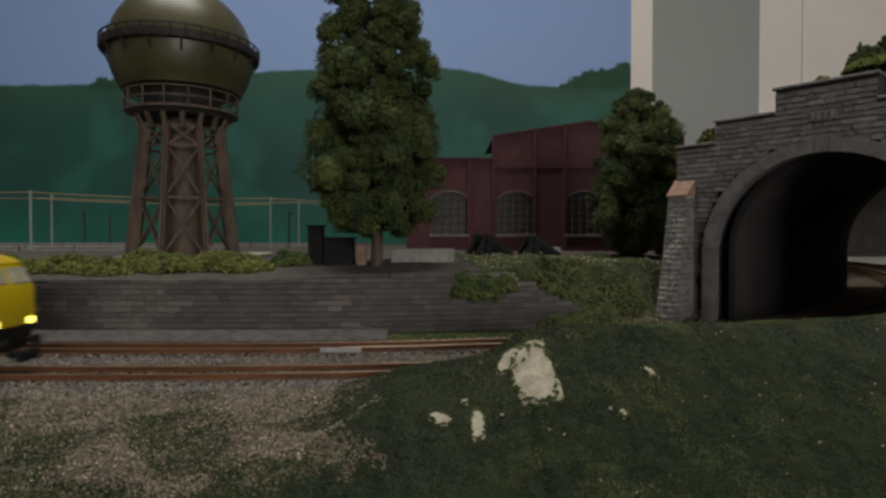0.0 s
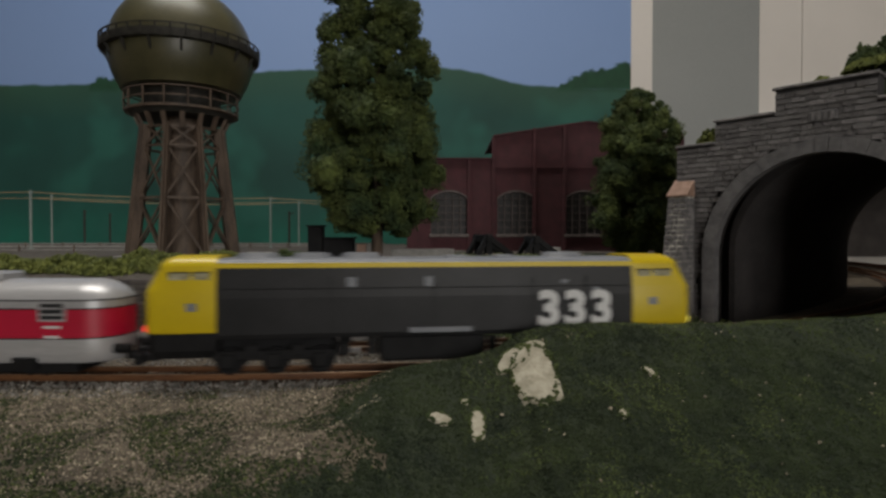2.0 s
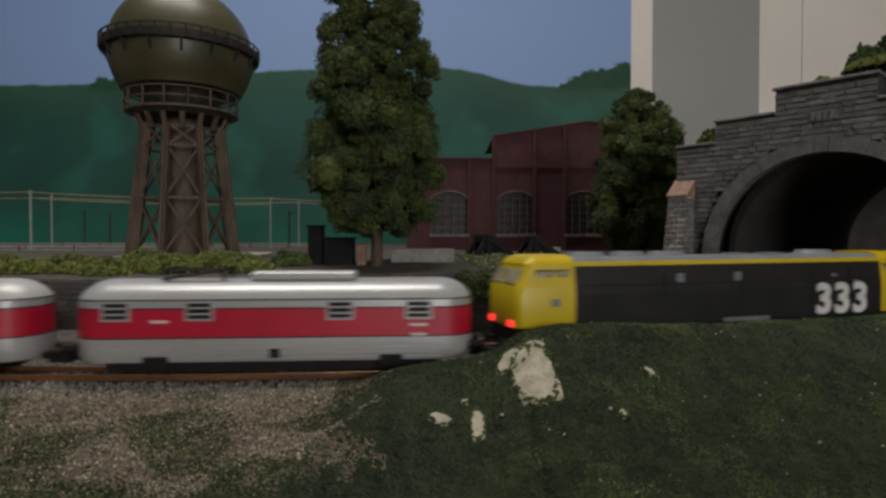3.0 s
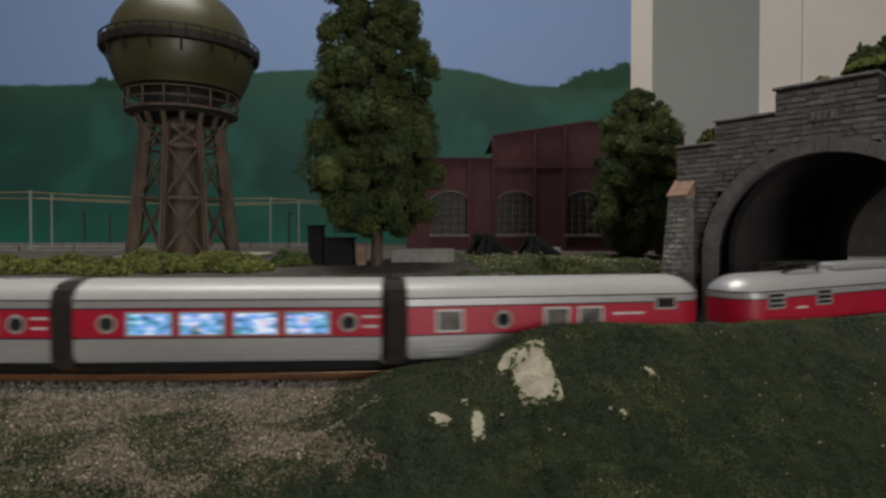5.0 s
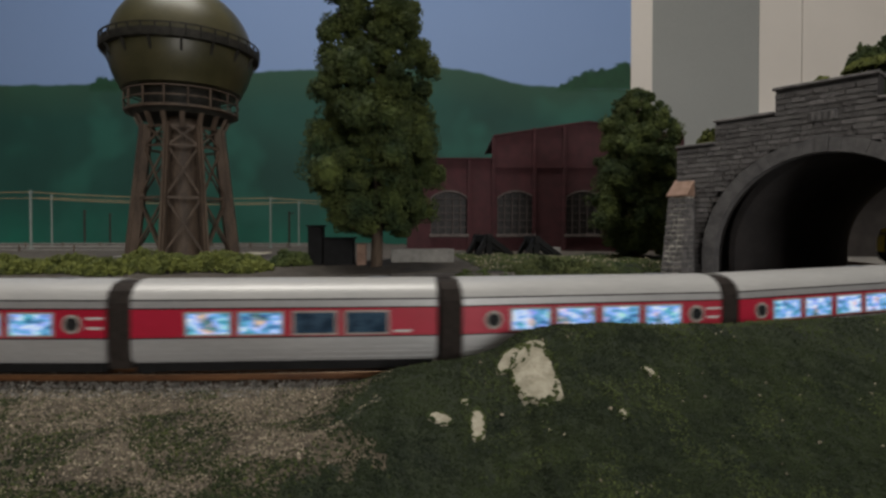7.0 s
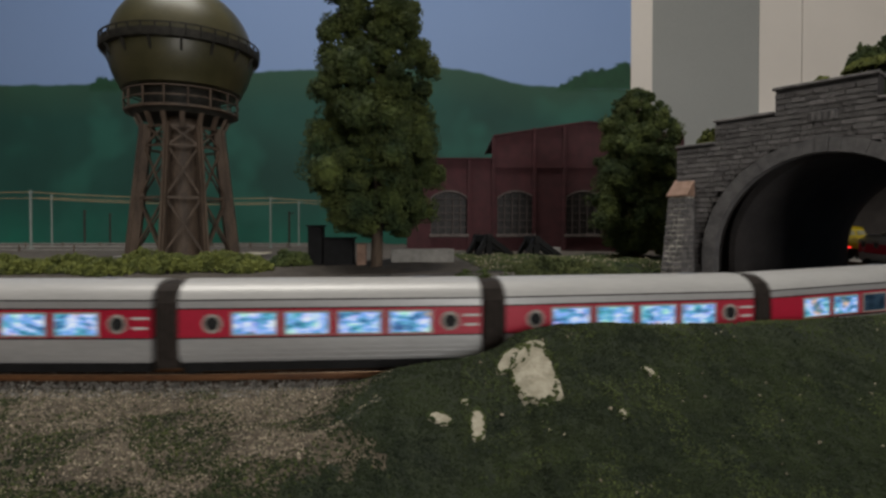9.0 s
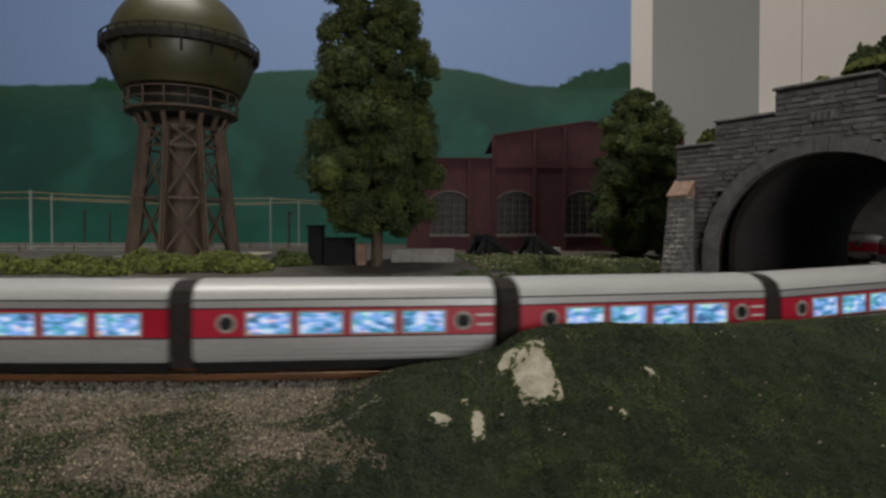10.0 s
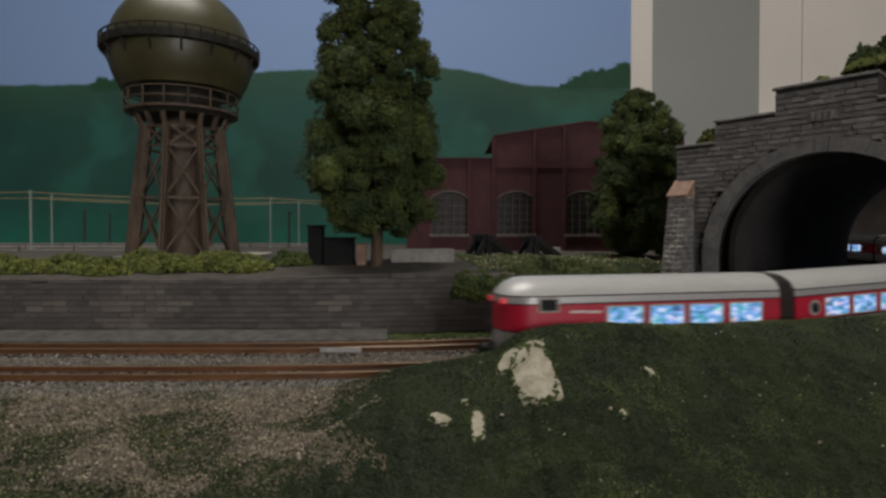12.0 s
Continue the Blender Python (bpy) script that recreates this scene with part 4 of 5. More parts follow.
bush(0, 0, 0.010, 0.008, 0.006, 87, "flock_olive", "small olive tuft on the hill above the tunnel", 200, at=PORTAL @ pose(-0.0040, 0.010, 0.1605))


def slope_scatter():
    """Coarse turf, flock and pale grit on the slope between wall and portal."""
    rng = np.random.default_rng(31)
    a_, b_, c_ = [], [], []
    for k in range(12000):
        s, off = rng.uniform(0.20, 0.42), rng.uniform(0.098, 0.24)
        if s < 0.262 and off < 0.122:
            continue
        x, y, _ = route(s, off)
        q = noise.noise(Vector((x * 60, y * 60, 9)))
        z = height(x, y)
        r = rng.uniform(0.0004, 0.0012)
        if rng.random() < 0.08:
            c_.append((x, y, z + 0.0008, r * 0.7))
        elif q + rng.uniform(-0.3, 0.3) > 0.0:
            a_.append((x, y, z, r))
        else:
            b_.append((x, y, z, r))
    for k in range(900):
        s, off = rng.uniform(0.11, 0.22), rng.uniform(0.094, 0.112)
        x, y, _ = route(s, off)
        b_.append((x, y, height(x, y) + 0.0003, rng.uniform(0.0006, 0.0016)))
    for nm, pts, mat, lab in (("slope_grass", a_, "bush_mix", "olive static grass on the slope"), ("slope_turf", b_, "leaf", "dark green coarse turf on the slope"), ("slope_grit", c_, "grit", "pale grit specks on the slope")):
        tagged(new(nm, blobs(pts, M[mat], nm, 1, 0.45, 33)), lab, "grass", kind="stuff")


slope_scatter()


# ---- water tower ----
def water_tower():
    x, y = -0.259, 0.60
    z0 = height(x, y)
    t = thing("water_tower", "weathered water tower with olive spherical tank on braced legs", "water tower", at=pose(x, y, z0 - 0.001))
    H = lambda py: EYE - (py - 422) * 0.60 / F - z0 + 0.001   # height of a level on the tower
    zc, rb = H(100), 0.0668
    prof = [(0.001, zc + rb * 0.97)]
    for i in range(1, 40):
        a = math.pi / 2 - i * (math.pi / 2 + 0.72) / 39
        prof.append((rb * math.cos(a) * (1.0 if a > 0 else 1 - 0.02 * a * a), zc + rb * math.sin(a) * (0.97 if a > 0 else 1.02)))
    zl = H(168)
    prof = [p for p in prof if p[1] > zl] + [(0.0555, zl), (0.03, zl - 0.002)]
    part("tank", lathe(bmesh.new(), prof, 64), M["tank"], t, "olive green glossy spherical tank", smooth=True)

    def gallery(z, r_in, r_out, h, n, name, mat):
        bm = bmesh.new()
        lathe(bm, [(r_in, z), (r_out, z), (r_out, z - 0.0022), (r_in, z - 0.0022), (r_in, z)], 56)
        g = part(name, bm, mat, t, "dark steel walkway")
        if name == "upper_gallery":
            bm = bmesh.new()
            lathe(bm, [(r_out - 0.0004, z), (r_out + 0.0003, z), (r_out + 0.0003, z + h * 0.45), (r_out - 0.0004, z + h * 0.45)], 56)
            part("kick_plate", bm, mat, g)
        for zz in (z + h, z + h * 0.5):
            bm = bmesh.new()
            lathe(bm, [(r_out - 0.0006, zz), (r_out + 0.0006, zz), (r_out + 0.0006, zz - 0.0012), (r_out - 0.0006, zz - 0.0012), (r_out - 0.0006, zz)], 56)
            part("handrail", bm, mat, g)
        for i in range(n):
            a = 2 * math.pi * i / n + 0.1
            bm = bmesh.new()
            beam(bm, (r_out * math.cos(a), r_out * math.sin(a), z - 0.001), (r_out * math.cos(a), r_out * math.sin(a), z + h), 0.0014)
            part("railing_post", bm, mat, g)
        return g

    g = gallery(H(102), rb - 0.003, 0.0728, 0.0098, 36, "upper_gallery", M["tower_dark"])
    for i in range(16):
        a = 2 * math.pi * i / 16
        bm = bmesh.new()
        beam(bm, (0.0705 * math.cos(a), 0.0705 * math.sin(a), H(104)), (0.0645 * math.cos(a), 0.0645 * math.sin(a), H(124)), 0.0022)
        part("bracket", bm, M["tower_dark"], g)
    gallery(H(203), 0.030, 0.0522, 0.0172, 16, "lower_gallery", M["tower"])
    bm = bmesh.new()
    lathe(bm, [(0.018, H(214)), (0.044, H(214)), (0.050, H(205)), (0.018, H(205))], 32)
    part("platform_floor", bm, M["tower_dark"], t)
    for i in range(16):
        a = 2 * math.pi * i / 16
        bm = bmesh.new()
        beam(bm, (0.045 * math.cos(a), 0.045 * math.sin(a), H(206)), (0.0375 * math.cos(a), 0.0375 * math.sin(a), H(236)), 0.0042, 0.0025)
        part("corbel", bm, M["tower"], t)
    part("riser_shaft", lathe(bmesh.new(), [(0.0165, 0), (0.0165, H(205))], 32), M["tower"], t, "brown riser shaft", smooth=True)
    part("tank_neck", lathe(bmesh.new(), [(0.040, H(160)), (0.036, H(172)), (0.034, H(206))], 40), M["tower_dark"], t, "dark neck under the tank", smooth=True)
    # eight legs with rings and cross braces
    zt, zm1, zm2 = H(230), H(266), H(354)
    rad = lambda z: 0.0490 + (0.0345 - 0.0490) * z / zt
    n = 8
    P = lambda i, z: (rad(z) * math.cos(2 * math.pi * (i + 0.018) / n), rad(z) * math.sin(2 * math.pi * (i + 0.018) / n), z)
    for i in range(n):
        bm = bmesh.new()
        beam(bm, P(i, 0), P(i, zt), 0.0050, 0.0075)
        leg = part("leg", bm, M["tower"], t)
        bm = bmesh.new()
        beam(bm, Vector(P(i, 0)) * 1.05, Vector(P(i, zt)) * 1.0 + Vector((P(i, zt)[0] * 0.06, P(i, zt)[1] * 0.06, 0)), 0.0022, 0.0090)
        part("flange", bm, M["tower"], leg)
        for z in (zm1, zm2, zt - 0.002):
            bm = bmesh.new()
            beam(bm, P(i, z), P(i + 1, z), 0.0022)
            part("ring_beam", bm, M["tower"], t)
        for za, zb in ((0.004, zm2), (zm2, zm1), (zm1, zt)):
            for p, q in (((i, za), (i + 1, zb)), ((i + 1, za), (i, zb))):
                bm = bmesh.new()
                beam(bm, P(*p), P(*q), 0.0017)
                part("cross_brace", bm, M["tower"], t)
    bm = bmesh.new()
    lathe(bm, [(0.0, 0.003), (0.063, 0.003), (0.064, -0.004)], 32)
    part("footing", bm, M["concrete"], t)


water_tower()


# ---- red brick works ----
def brick_works():
    y = 0.75
    X = lambda px: (px - 784) * y / F
    Z = lambda py: EYE - (py - 422) * y / F
    z0 = height(X(900), y) - 0.002
    t = thing("brick_works", "dark red brick factory building with arched windows", "building", at=pose(0, y, 0))
    wins = [(X(c), X(c + 66)) for c in (762, 880, 1000, 1118)]
    zb, zs, zt = Z(415), Z(352), Z(340)
    x0, xg, xr, x1 = X(720), X(873), X(1040), X(1210)

    def roofline(x):
        if x < xg:
            return Z(283) + (x - x0) / (xg - x0) * 0.002
        return Z(243) + (Z(218) - Z(243)) * (1 - abs(x - xr) / (xr - xg)) if x < 2 * xr - xg else Z(243)

    cols = sorted({x0, xg - 1e-5, xg, xr, x1, *[v for w in wins for v in w]})

    # wall pieces between, under and over the openings
    def panel(rows):
        bm = bmesh.new()
        loops(bm, rows)
        part("wall", bm, M["brick"], t, "dark red brick front")

    def slab(p):
        panel([p, [(a, 0.006, c) for a, b, c in p]])
    for xa, xb in zip(cols, cols[1:]):
        if xb - xa < 1e-4:
            continue
        hole = next((w for w in wins if xa >= w[0] - 1e-6 and xb <= w[1] + 1e-6), None)
        if hole:
            slab([(xa, 0, z0), (xb, 0, z0), (xb, 0, zb), (xa, 0, zb)])
            arc = lambda u: zs + (zt - zs) * (1 - ((u - (hole[0] + hole[1]) / 2) / ((hole[1] - hole[0]) / 2)) ** 2)
            us = [xa + (xb - xa) * i / 8 for i in range(9)]
            panel([[(u, 0, arc(u)), (u, 0, roofline(min(max(u, xa + 1e-6), xb - 1e-6))), (u, 0.006, roofline(min(max(u, xa + 1e-6), xb - 1e-6))), (u, 0.006, arc(u))] for u in us])
        else:
            slab([(xa, 0, z0), (xb, 0, z0), (xb, 0, roofline(xb - 1e-6)), (xa, 0, roofline(xa + 1e-6))])
    for xa, za in ((X(830), Z(283)), (X(945), Z(228)), (X(998), Z(222)), (X(873), Z(245)), (X(1085), Z(226))):
        bm = bmesh.new()
        box(bm, xa - 0.0022, xa + 0.0022, -0.0025, 0.001, z0, za, bevel=0.0004)
        part("pilaster", bm, M["brick"], t)
    bm = bmesh.new()
    box(bm, X(873), x1, -0.0018, 0.001, Z(298), Z(293))
    part("string_course", bm, M["brick"], t)
    for xa, xb in wins:
        w = bmesh.new()
        box(w, xa - 0.0015, xb + 0.0015, -0.003, 0.003, zb - 0.0035, zb + 0.0002, bevel=0.0004)
        win = part("window", w, M["sash"], t, "arched many-paned window with grey sill")
        bm = bmesh.new()
        box(bm, xa, xb, 0.0045, 0.0052, zb, zt)
        part("pane", bm, M["dusty_glass"], win)
        for k in range(6):
            bm = bmesh.new()
            u = xa + (xb - xa) * k / 5
            box(bm, u - (0.0010 if k in (0, 5) else 0.0005), u + (0.0010 if k in (0, 5) else 0.0005), 0.001, 0.0044, zb, zt - (0.008 if k in (0, 5) else 0.002))
            part("glazing_bar", bm, M["sash"], win)
        for k in range(1, 6):
            bm = bmesh.new()
            v = zb + (zs - zb) * k / 5
            box(bm, xa, xb, 0.001, 0.0043, v - 0.0005, v + 0.0005)
            part("glazing_bar", bm, M["sash"], win)
        bm = bmesh.new()
        mid, hw = (xa + xb) / 2, (xb - xa) / 2
        rows = [[(mid + hw * q, yy, zs + (zt - zs) * (1 - q * q) + dz) for yy, dz in ((-0.001, 0), (-0.001, 0.0022), (0.003, 0.0022), (0.003, 0))] for q in (i / 8 - 1 for i in range(17))]
        loops(bm, rows)
        part("arch_lintel", bm, M["sash"], win)
    bm = bmesh.new()
    for xa, xb, za, zc in ((x0, xg, Z(283), Z(283)), (xg, xr, Z(243), Z(218)), (xr, 2 * xr - xg, Z(218), Z(243))):
        p = [(xa, -0.003, za), (xb, -0.003, zc), (xb, -0.003, zc + 0.002), (xa, -0.003, za + 0.002)]
        loops(bm, [p, [(a, 0.16, c) for a, b, c in p]])
    part("roof", bm, M["brick"], t, "dull red roof edge")
    for xa in (x0, x1 - 0.006):
        bm = bmesh.new()
        box(bm, xa, xa + 0.006, 0.006, 0.16, z0, Z(284) if xa == x0 else Z(245))
        part("side_wall", bm, M["brick"], t)
    bm = bmesh.new()
    box(bm, x0, x1, 0.15, 0.156, z0, Z(284))
    part("rear_wall", bm, M["brick"], t)


brick_works()


# ---- yard things ----
def put(px, d):
    x = (px - 784) * d / F
    return x, d, height(x, d)


def buffer_stop(px, d, flip):
    x, y, z = put(px, d)
    t = thing("buffer_stop", "black steel buffer stop at the end of a siding", "buffer stop", "yard buffer stops", at=pose(x, y, z - 0.001, rz=flip))
    k = 1.2
    for sy in (-0.009, 0.009):
        for a, b, w in (((-0.014, sy, 0), (0.012, sy, 0), 0.0022), ((-0.012, sy, 0.001), (0.006, sy, 0.014), 0.0022), ((0.006, sy, 0), (0.006, sy, 0.016), 0.0026), ((0.014, sy, 0.001), (0.006, sy, 0.015), 0.002)):
            bm = bmesh.new()
            beam(bm, Vector(a) * k, Vector(b) * k, w * k * 1.7)
            part("strut", bm, M["black"], t)
    bm = bmesh.new()
    box(bm, 0.004 * k, 0.0085 * k, -0.014 * k, 0.014 * k, 0.010 * k, 0.0155 * k, bevel=0.0004)
    part("buffer_beam", bm, M["black"], t)


buffer_stop(868, 0.53, 200)
buffer_stop(955, 0.56, 190)
x, y, z = put(748, 0.475)
bm = bmesh.new()
box(bm, -0.0248, 0.0248, -0.005, 0.005, -0.001, 0.0100, bevel=0.0006)
single("concrete_block", bm, M["concrete"], "long grey concrete loading block on the yard ground", "concrete block", at=pose(x, y, z))
x, y, z = put(976, 0.60)
bm = bmesh.new()
box(bm, -0.008, 0.008, -0.006, 0.006, -0.001, 0.0075, bevel=0.0006)
single("crate", bm, M["concrete"], "pale grey box behind a buffer stop", "box", at=pose(x, y, z))
for px, d, w, h in ((560, 0.47, 0.011, 0.030), (601, 0.47, 0.023, 0.021)):
    x, y, z = put(px, d)
    t = thing("storage_hut", "black weathered lineside hut under the tree", "hut", "lineside huts", at=pose(x, y, z - 0.001))
    bm = bmesh.new()
    box(bm, -w / 2, w / 2, -0.006, 0.006, 0, h, bevel=0.0005)
    part("body", bm, M["black"], t)
    bm = bmesh.new()
    box(bm, -w / 2 - 0.001, w / 2 + 0.001, -0.007, 0.007, h, h + 0.0012)
    part("roof", bm, M["black"], t)
for px, d, h in ((640, 0.46, 0.016),):
    x, y, z = put(px, d)
    bm = bmesh.new()
    box(bm, -0.0035, 0.0035, -0.003, 0.003, -0.001, h, bevel=0.0004)
    single("timber_post", bm, M["cap"], "pale brown timber post under the tree", "post", at=pose(x, y, z))


def mast(px, d, ptop, mat, r, label):
    x, y, z = put(px, d)
    top = EYE - (ptop - 422) * d / F
    t = thing("catenary_mast", label, "mast", "catenary masts", at=pose(x, y, z - 0.001))
    bm = bmesh.new()
    rod(bm, (0, 0, 0), (0, 0, top - z + 0.001), r, 8)
    part("pole", bm, mat, t)
    bm = bmesh.new()
    box(bm, -r * 2, r * 2, -r * 2, r * 2, 0, 0.003)
    part("foot", bm, mat, t)
    bm = bmesh.new()
    rod(bm, (0, 0, top - z - 0.003), (0.012, -0.012, top - z - 0.003), r * 0.4, 6)
    part("arm", bm, mat, t)
    return x, y, top


tops = [mast(55, 0.95, 337, M["post"], 0.0019, "pale green-grey catenary mast in the yard"), mast(92, 1.15, 345, M["post"], 0.0015, "pale green-grey catenary mast in the yard"),
        mast(479, 1.0, 349, M["post"], 0.0014, "pale green-grey catenary mast in the yard"), mast(529, 1.2, 356, M["post"], 0.0014, "pale green-grey catenary mast in the yard")]
for px, d, pt in ((150, 1.05, 372), (195, 1.15, 378), (512, 1.05, 374), (345, 1.1, 372)):
    mast(px, d, pt, M["tower_dark"], 0.0018, "dark thin lineside mast in the yard")


def wire(a, b, r=0.0006):
    bm = bmesh.new()
    rows = []
    a, b = Vector(a), Vector(b)
    for i in range(13):
        k = i / 12
        p = a.lerp(b, k) - Vector((0, 0, 0.004 * 4 * k * (1 - k)))
        rows.append([(p.x, p.y + r * math.cos(q), p.z + r * math.sin(q)) for q in (0, 2.1, 4.2)])
    loops(bm, rows)
    single("overhead_wire", bm, M["wire"], "thin copper overhead wire between the masts", "wire", "overhead wires")


(ax, ay, az), (bx, by, bz), (cx, cy, cz), (dx, dy, dz) = tops
wire((ax - 0.5, ay, az + 0.004), (ax, ay, az - 0.003))
wire((ax, ay, az - 0.003), (cx, cy, cz - 0.002))
wire((bx - 0.5, by, bz + 0.002), (bx, by, bz - 0.006))
wire((bx, by, bz - 0.006), (dx, dy, dz - 0.003))
wire((cx, cy, cz - 0.002), (cx + 0.3, cy, cz - 0.008))
wire((ax, ay, az - 0.012), (cx, cy, cz - 0.012))
wire((dx, dy, dz - 0.003), (dx + 0.3, dy, dz - 0.012))


def yard_fence():
    for x0, x1, y in ((-1.1, -0.28, 0.82), (-0.9, -0.2, 1.02)):
        t = thing("yard_fence", "low dark brown yard fence before the backdrop", "fence", "yard fences", at=pose(0, y, 0))
        z = height(-0.4, y)
        for k in range(2):
            bm = bmesh.new()
            box(bm, x0, x1, -0.0008, 0.0008, z + 0.002 + k * 0.004, z + 0.0035 + k * 0.004)
            part("fence_rail", bm, M["concrete"], t)
        for i in range(12):
            x = x0 + (x1 - x0) * i / 11
            bm = bmesh.new()
            box(bm, x - 0.001, x + 0.001, -0.0018, -0.0008, z - 0.003, z + 0.009)
            part("fence_post", bm, M["tower"], t)


yard_fence()
PATCHES = ((0.0345, 0.2255, 0.0165, 0.0300, -0.04), (0.0275, 0.2360, 0.0130, 0.0100, 0.3), (0.0120, 0.2075, 0.0050, 0.0140, 0.05), (-0.0010, 0.2065, 0.0085, 0.005, 0.0), (0.0789, 0.2281, 0.004, 0.005, -0.4), (0.0080, 0.2190, 0.003, 0.0025, 0), (0.0620, 0.2050, 0.0025, 0.004, 0))
for k, patch in enumerate(PATCHES):
    plaster_patch(*patch[:4], k + 1, patch[4])
rng = np.random.default_rng(77)
edge_tufts = []
for x, y, w, h, skew in PATCHES:
    for k in range(int(170 * (w + h) / 0.04)):
        a, r = rng.uniform(0, 6.28), rng.uniform(0.50, 0.75) ** 0.5 * 1.25
        X, Y = x + math.cos(a) * r * w / 2 + skew * math.sin(a) * r * h / 2, y + math.sin(a) * r * h / 2
        edge_tufts.append((X, Y, height(X, Y) + 0.0008, rng.uniform(0.0003, 0.0008)))
tagged(new("edge_turf", blobs(edge_tufts, M["flock_light"], "edge_turf", 1, 0.45, 12)), "green turf fibres over the plaster edges", "grass", kind="stuff")
plaster_patch(-0.229, 0.72, 0.030, 0.11, 9)


# ---- the train ----
def outline(hw, xf, xr, rf, rr, n=6):
    """Plan of a vehicle at one level: half width, front and rear ends and their corner depth."""
    pts = []
    for cx, r, sgn in ((xf, rf, 1), (xr, rr, -1)):
        k = min(hw, max(r, 1e-5))
        arc = []
        for i in range(n + 1):
            a = math.pi / 2 * i / n
            arc.append((cx - sgn * r * (1 - math.sin(a)), hw - k * (1 - math.cos(a))))
        # from the side round to the end and back
        if sgn > 0:
            pts += [(x, -y) for x, y in arc] + [(x, y) for x, y in arc[::-1]]
        else:
            pts += [(x, y) for x, y in arc] + [(x, -y) for x, y in arc[::-1]]
    return pts


def stack(levels, cap=True):
    bm = bmesh.new()
    loops(bm, [[(x, y, z) for x, y in outline(hw, xf, xr, rf, rr)] for z, hw, xf, xr, rf, rr in levels], cap=cap)
    return bm


def side_box(bm, x, z, w, h, y, t=0.0004, bevel=0.0):
    for sy in (-1, 1):
        box(bm, x - w / 2, x + w / 2, min(sy * y, sy * (y + t)), max(sy * y, sy * (y + t)), z - h / 2, z + h / 2, bevel=bevel)
    return bm


def one_side(x, z, w, h, y, sy, t=0.0004, bevel=0.0):
    bm = bmesh.new()
    return box(bm, x - w / 2, x + w / 2, min(sy * y, sy * (y + t)), max(sy * y, sy * (y + t)), z - h / 2, z + h / 2, bevel=bevel)


def window(parent, x, z, w, h, y, pane, frame_mat, label=""):
    for sy in (-1, 1):
        win = part("window", one_side(x, z, w, h, y, sy, 0.0004), M[frame_mat], parent, label)
        part("pane", one_side(x, z, w - 0.0022, h - 0.0018, y + 0.0003, sy, 0.0003), M[pane], win)


def porthole(parent, x, z, y):
    for sy in (-1, 1):
        bm = bmesh.new()
        bmesh.ops.create_cone(bm, cap_ends=True, segments=24, radius1=0.0042, radius2=0.0038, depth=0.0008, matrix=pose(x, sy * (y + 0.0002), z, rx=90 * sy))
        p = part("porthole", bm, M["pale_frame"], parent, "round window with pale rim")
        bm = bmesh.new()
        bmesh.ops.create_cone(bm, cap_ends=True, segments=20, radius1=0.0029, radius2=0.0029, depth=0.0004, matrix=pose(x, sy * (y + 0.0007), z, rx=90))
        part("pane", bm, M["dark_glass"], p)


def wheelset(parent, x, r=0.0055, mat="black"):
    bm = bmesh.new()
    for sy in (-1, 1):
        bmesh.ops.create_cone(bm, cap_ends=True, segments=24, radius1=r, radius2=r, depth=0.0028, matrix=pose(x, sy * 0.0083, r, rx=90))
    rod(bm, (x, -0.008, r), (x, 0.008, r), 0.0012)
    part("wheelset", bm, M[mat], parent)


def coupler(parent, x, sgn):
    bm = bmesh.new()
    box(bm, min(x, x + sgn * 0.0085), max(x, x + sgn * 0.0085), -0.0022, 0.0022, 0.0055, 0.0085, bevel=0.0004)
    box(bm, min(x + sgn * 0.0055, x + sgn * 0.0095), max(x + sgn * 0.0055, x + sgn * 0.0095), -0.006, 0.006, 0.0045, 0.0095, bevel=0.0006)
    part("coupler", bm, M["black"], parent)


HW = 0.0165


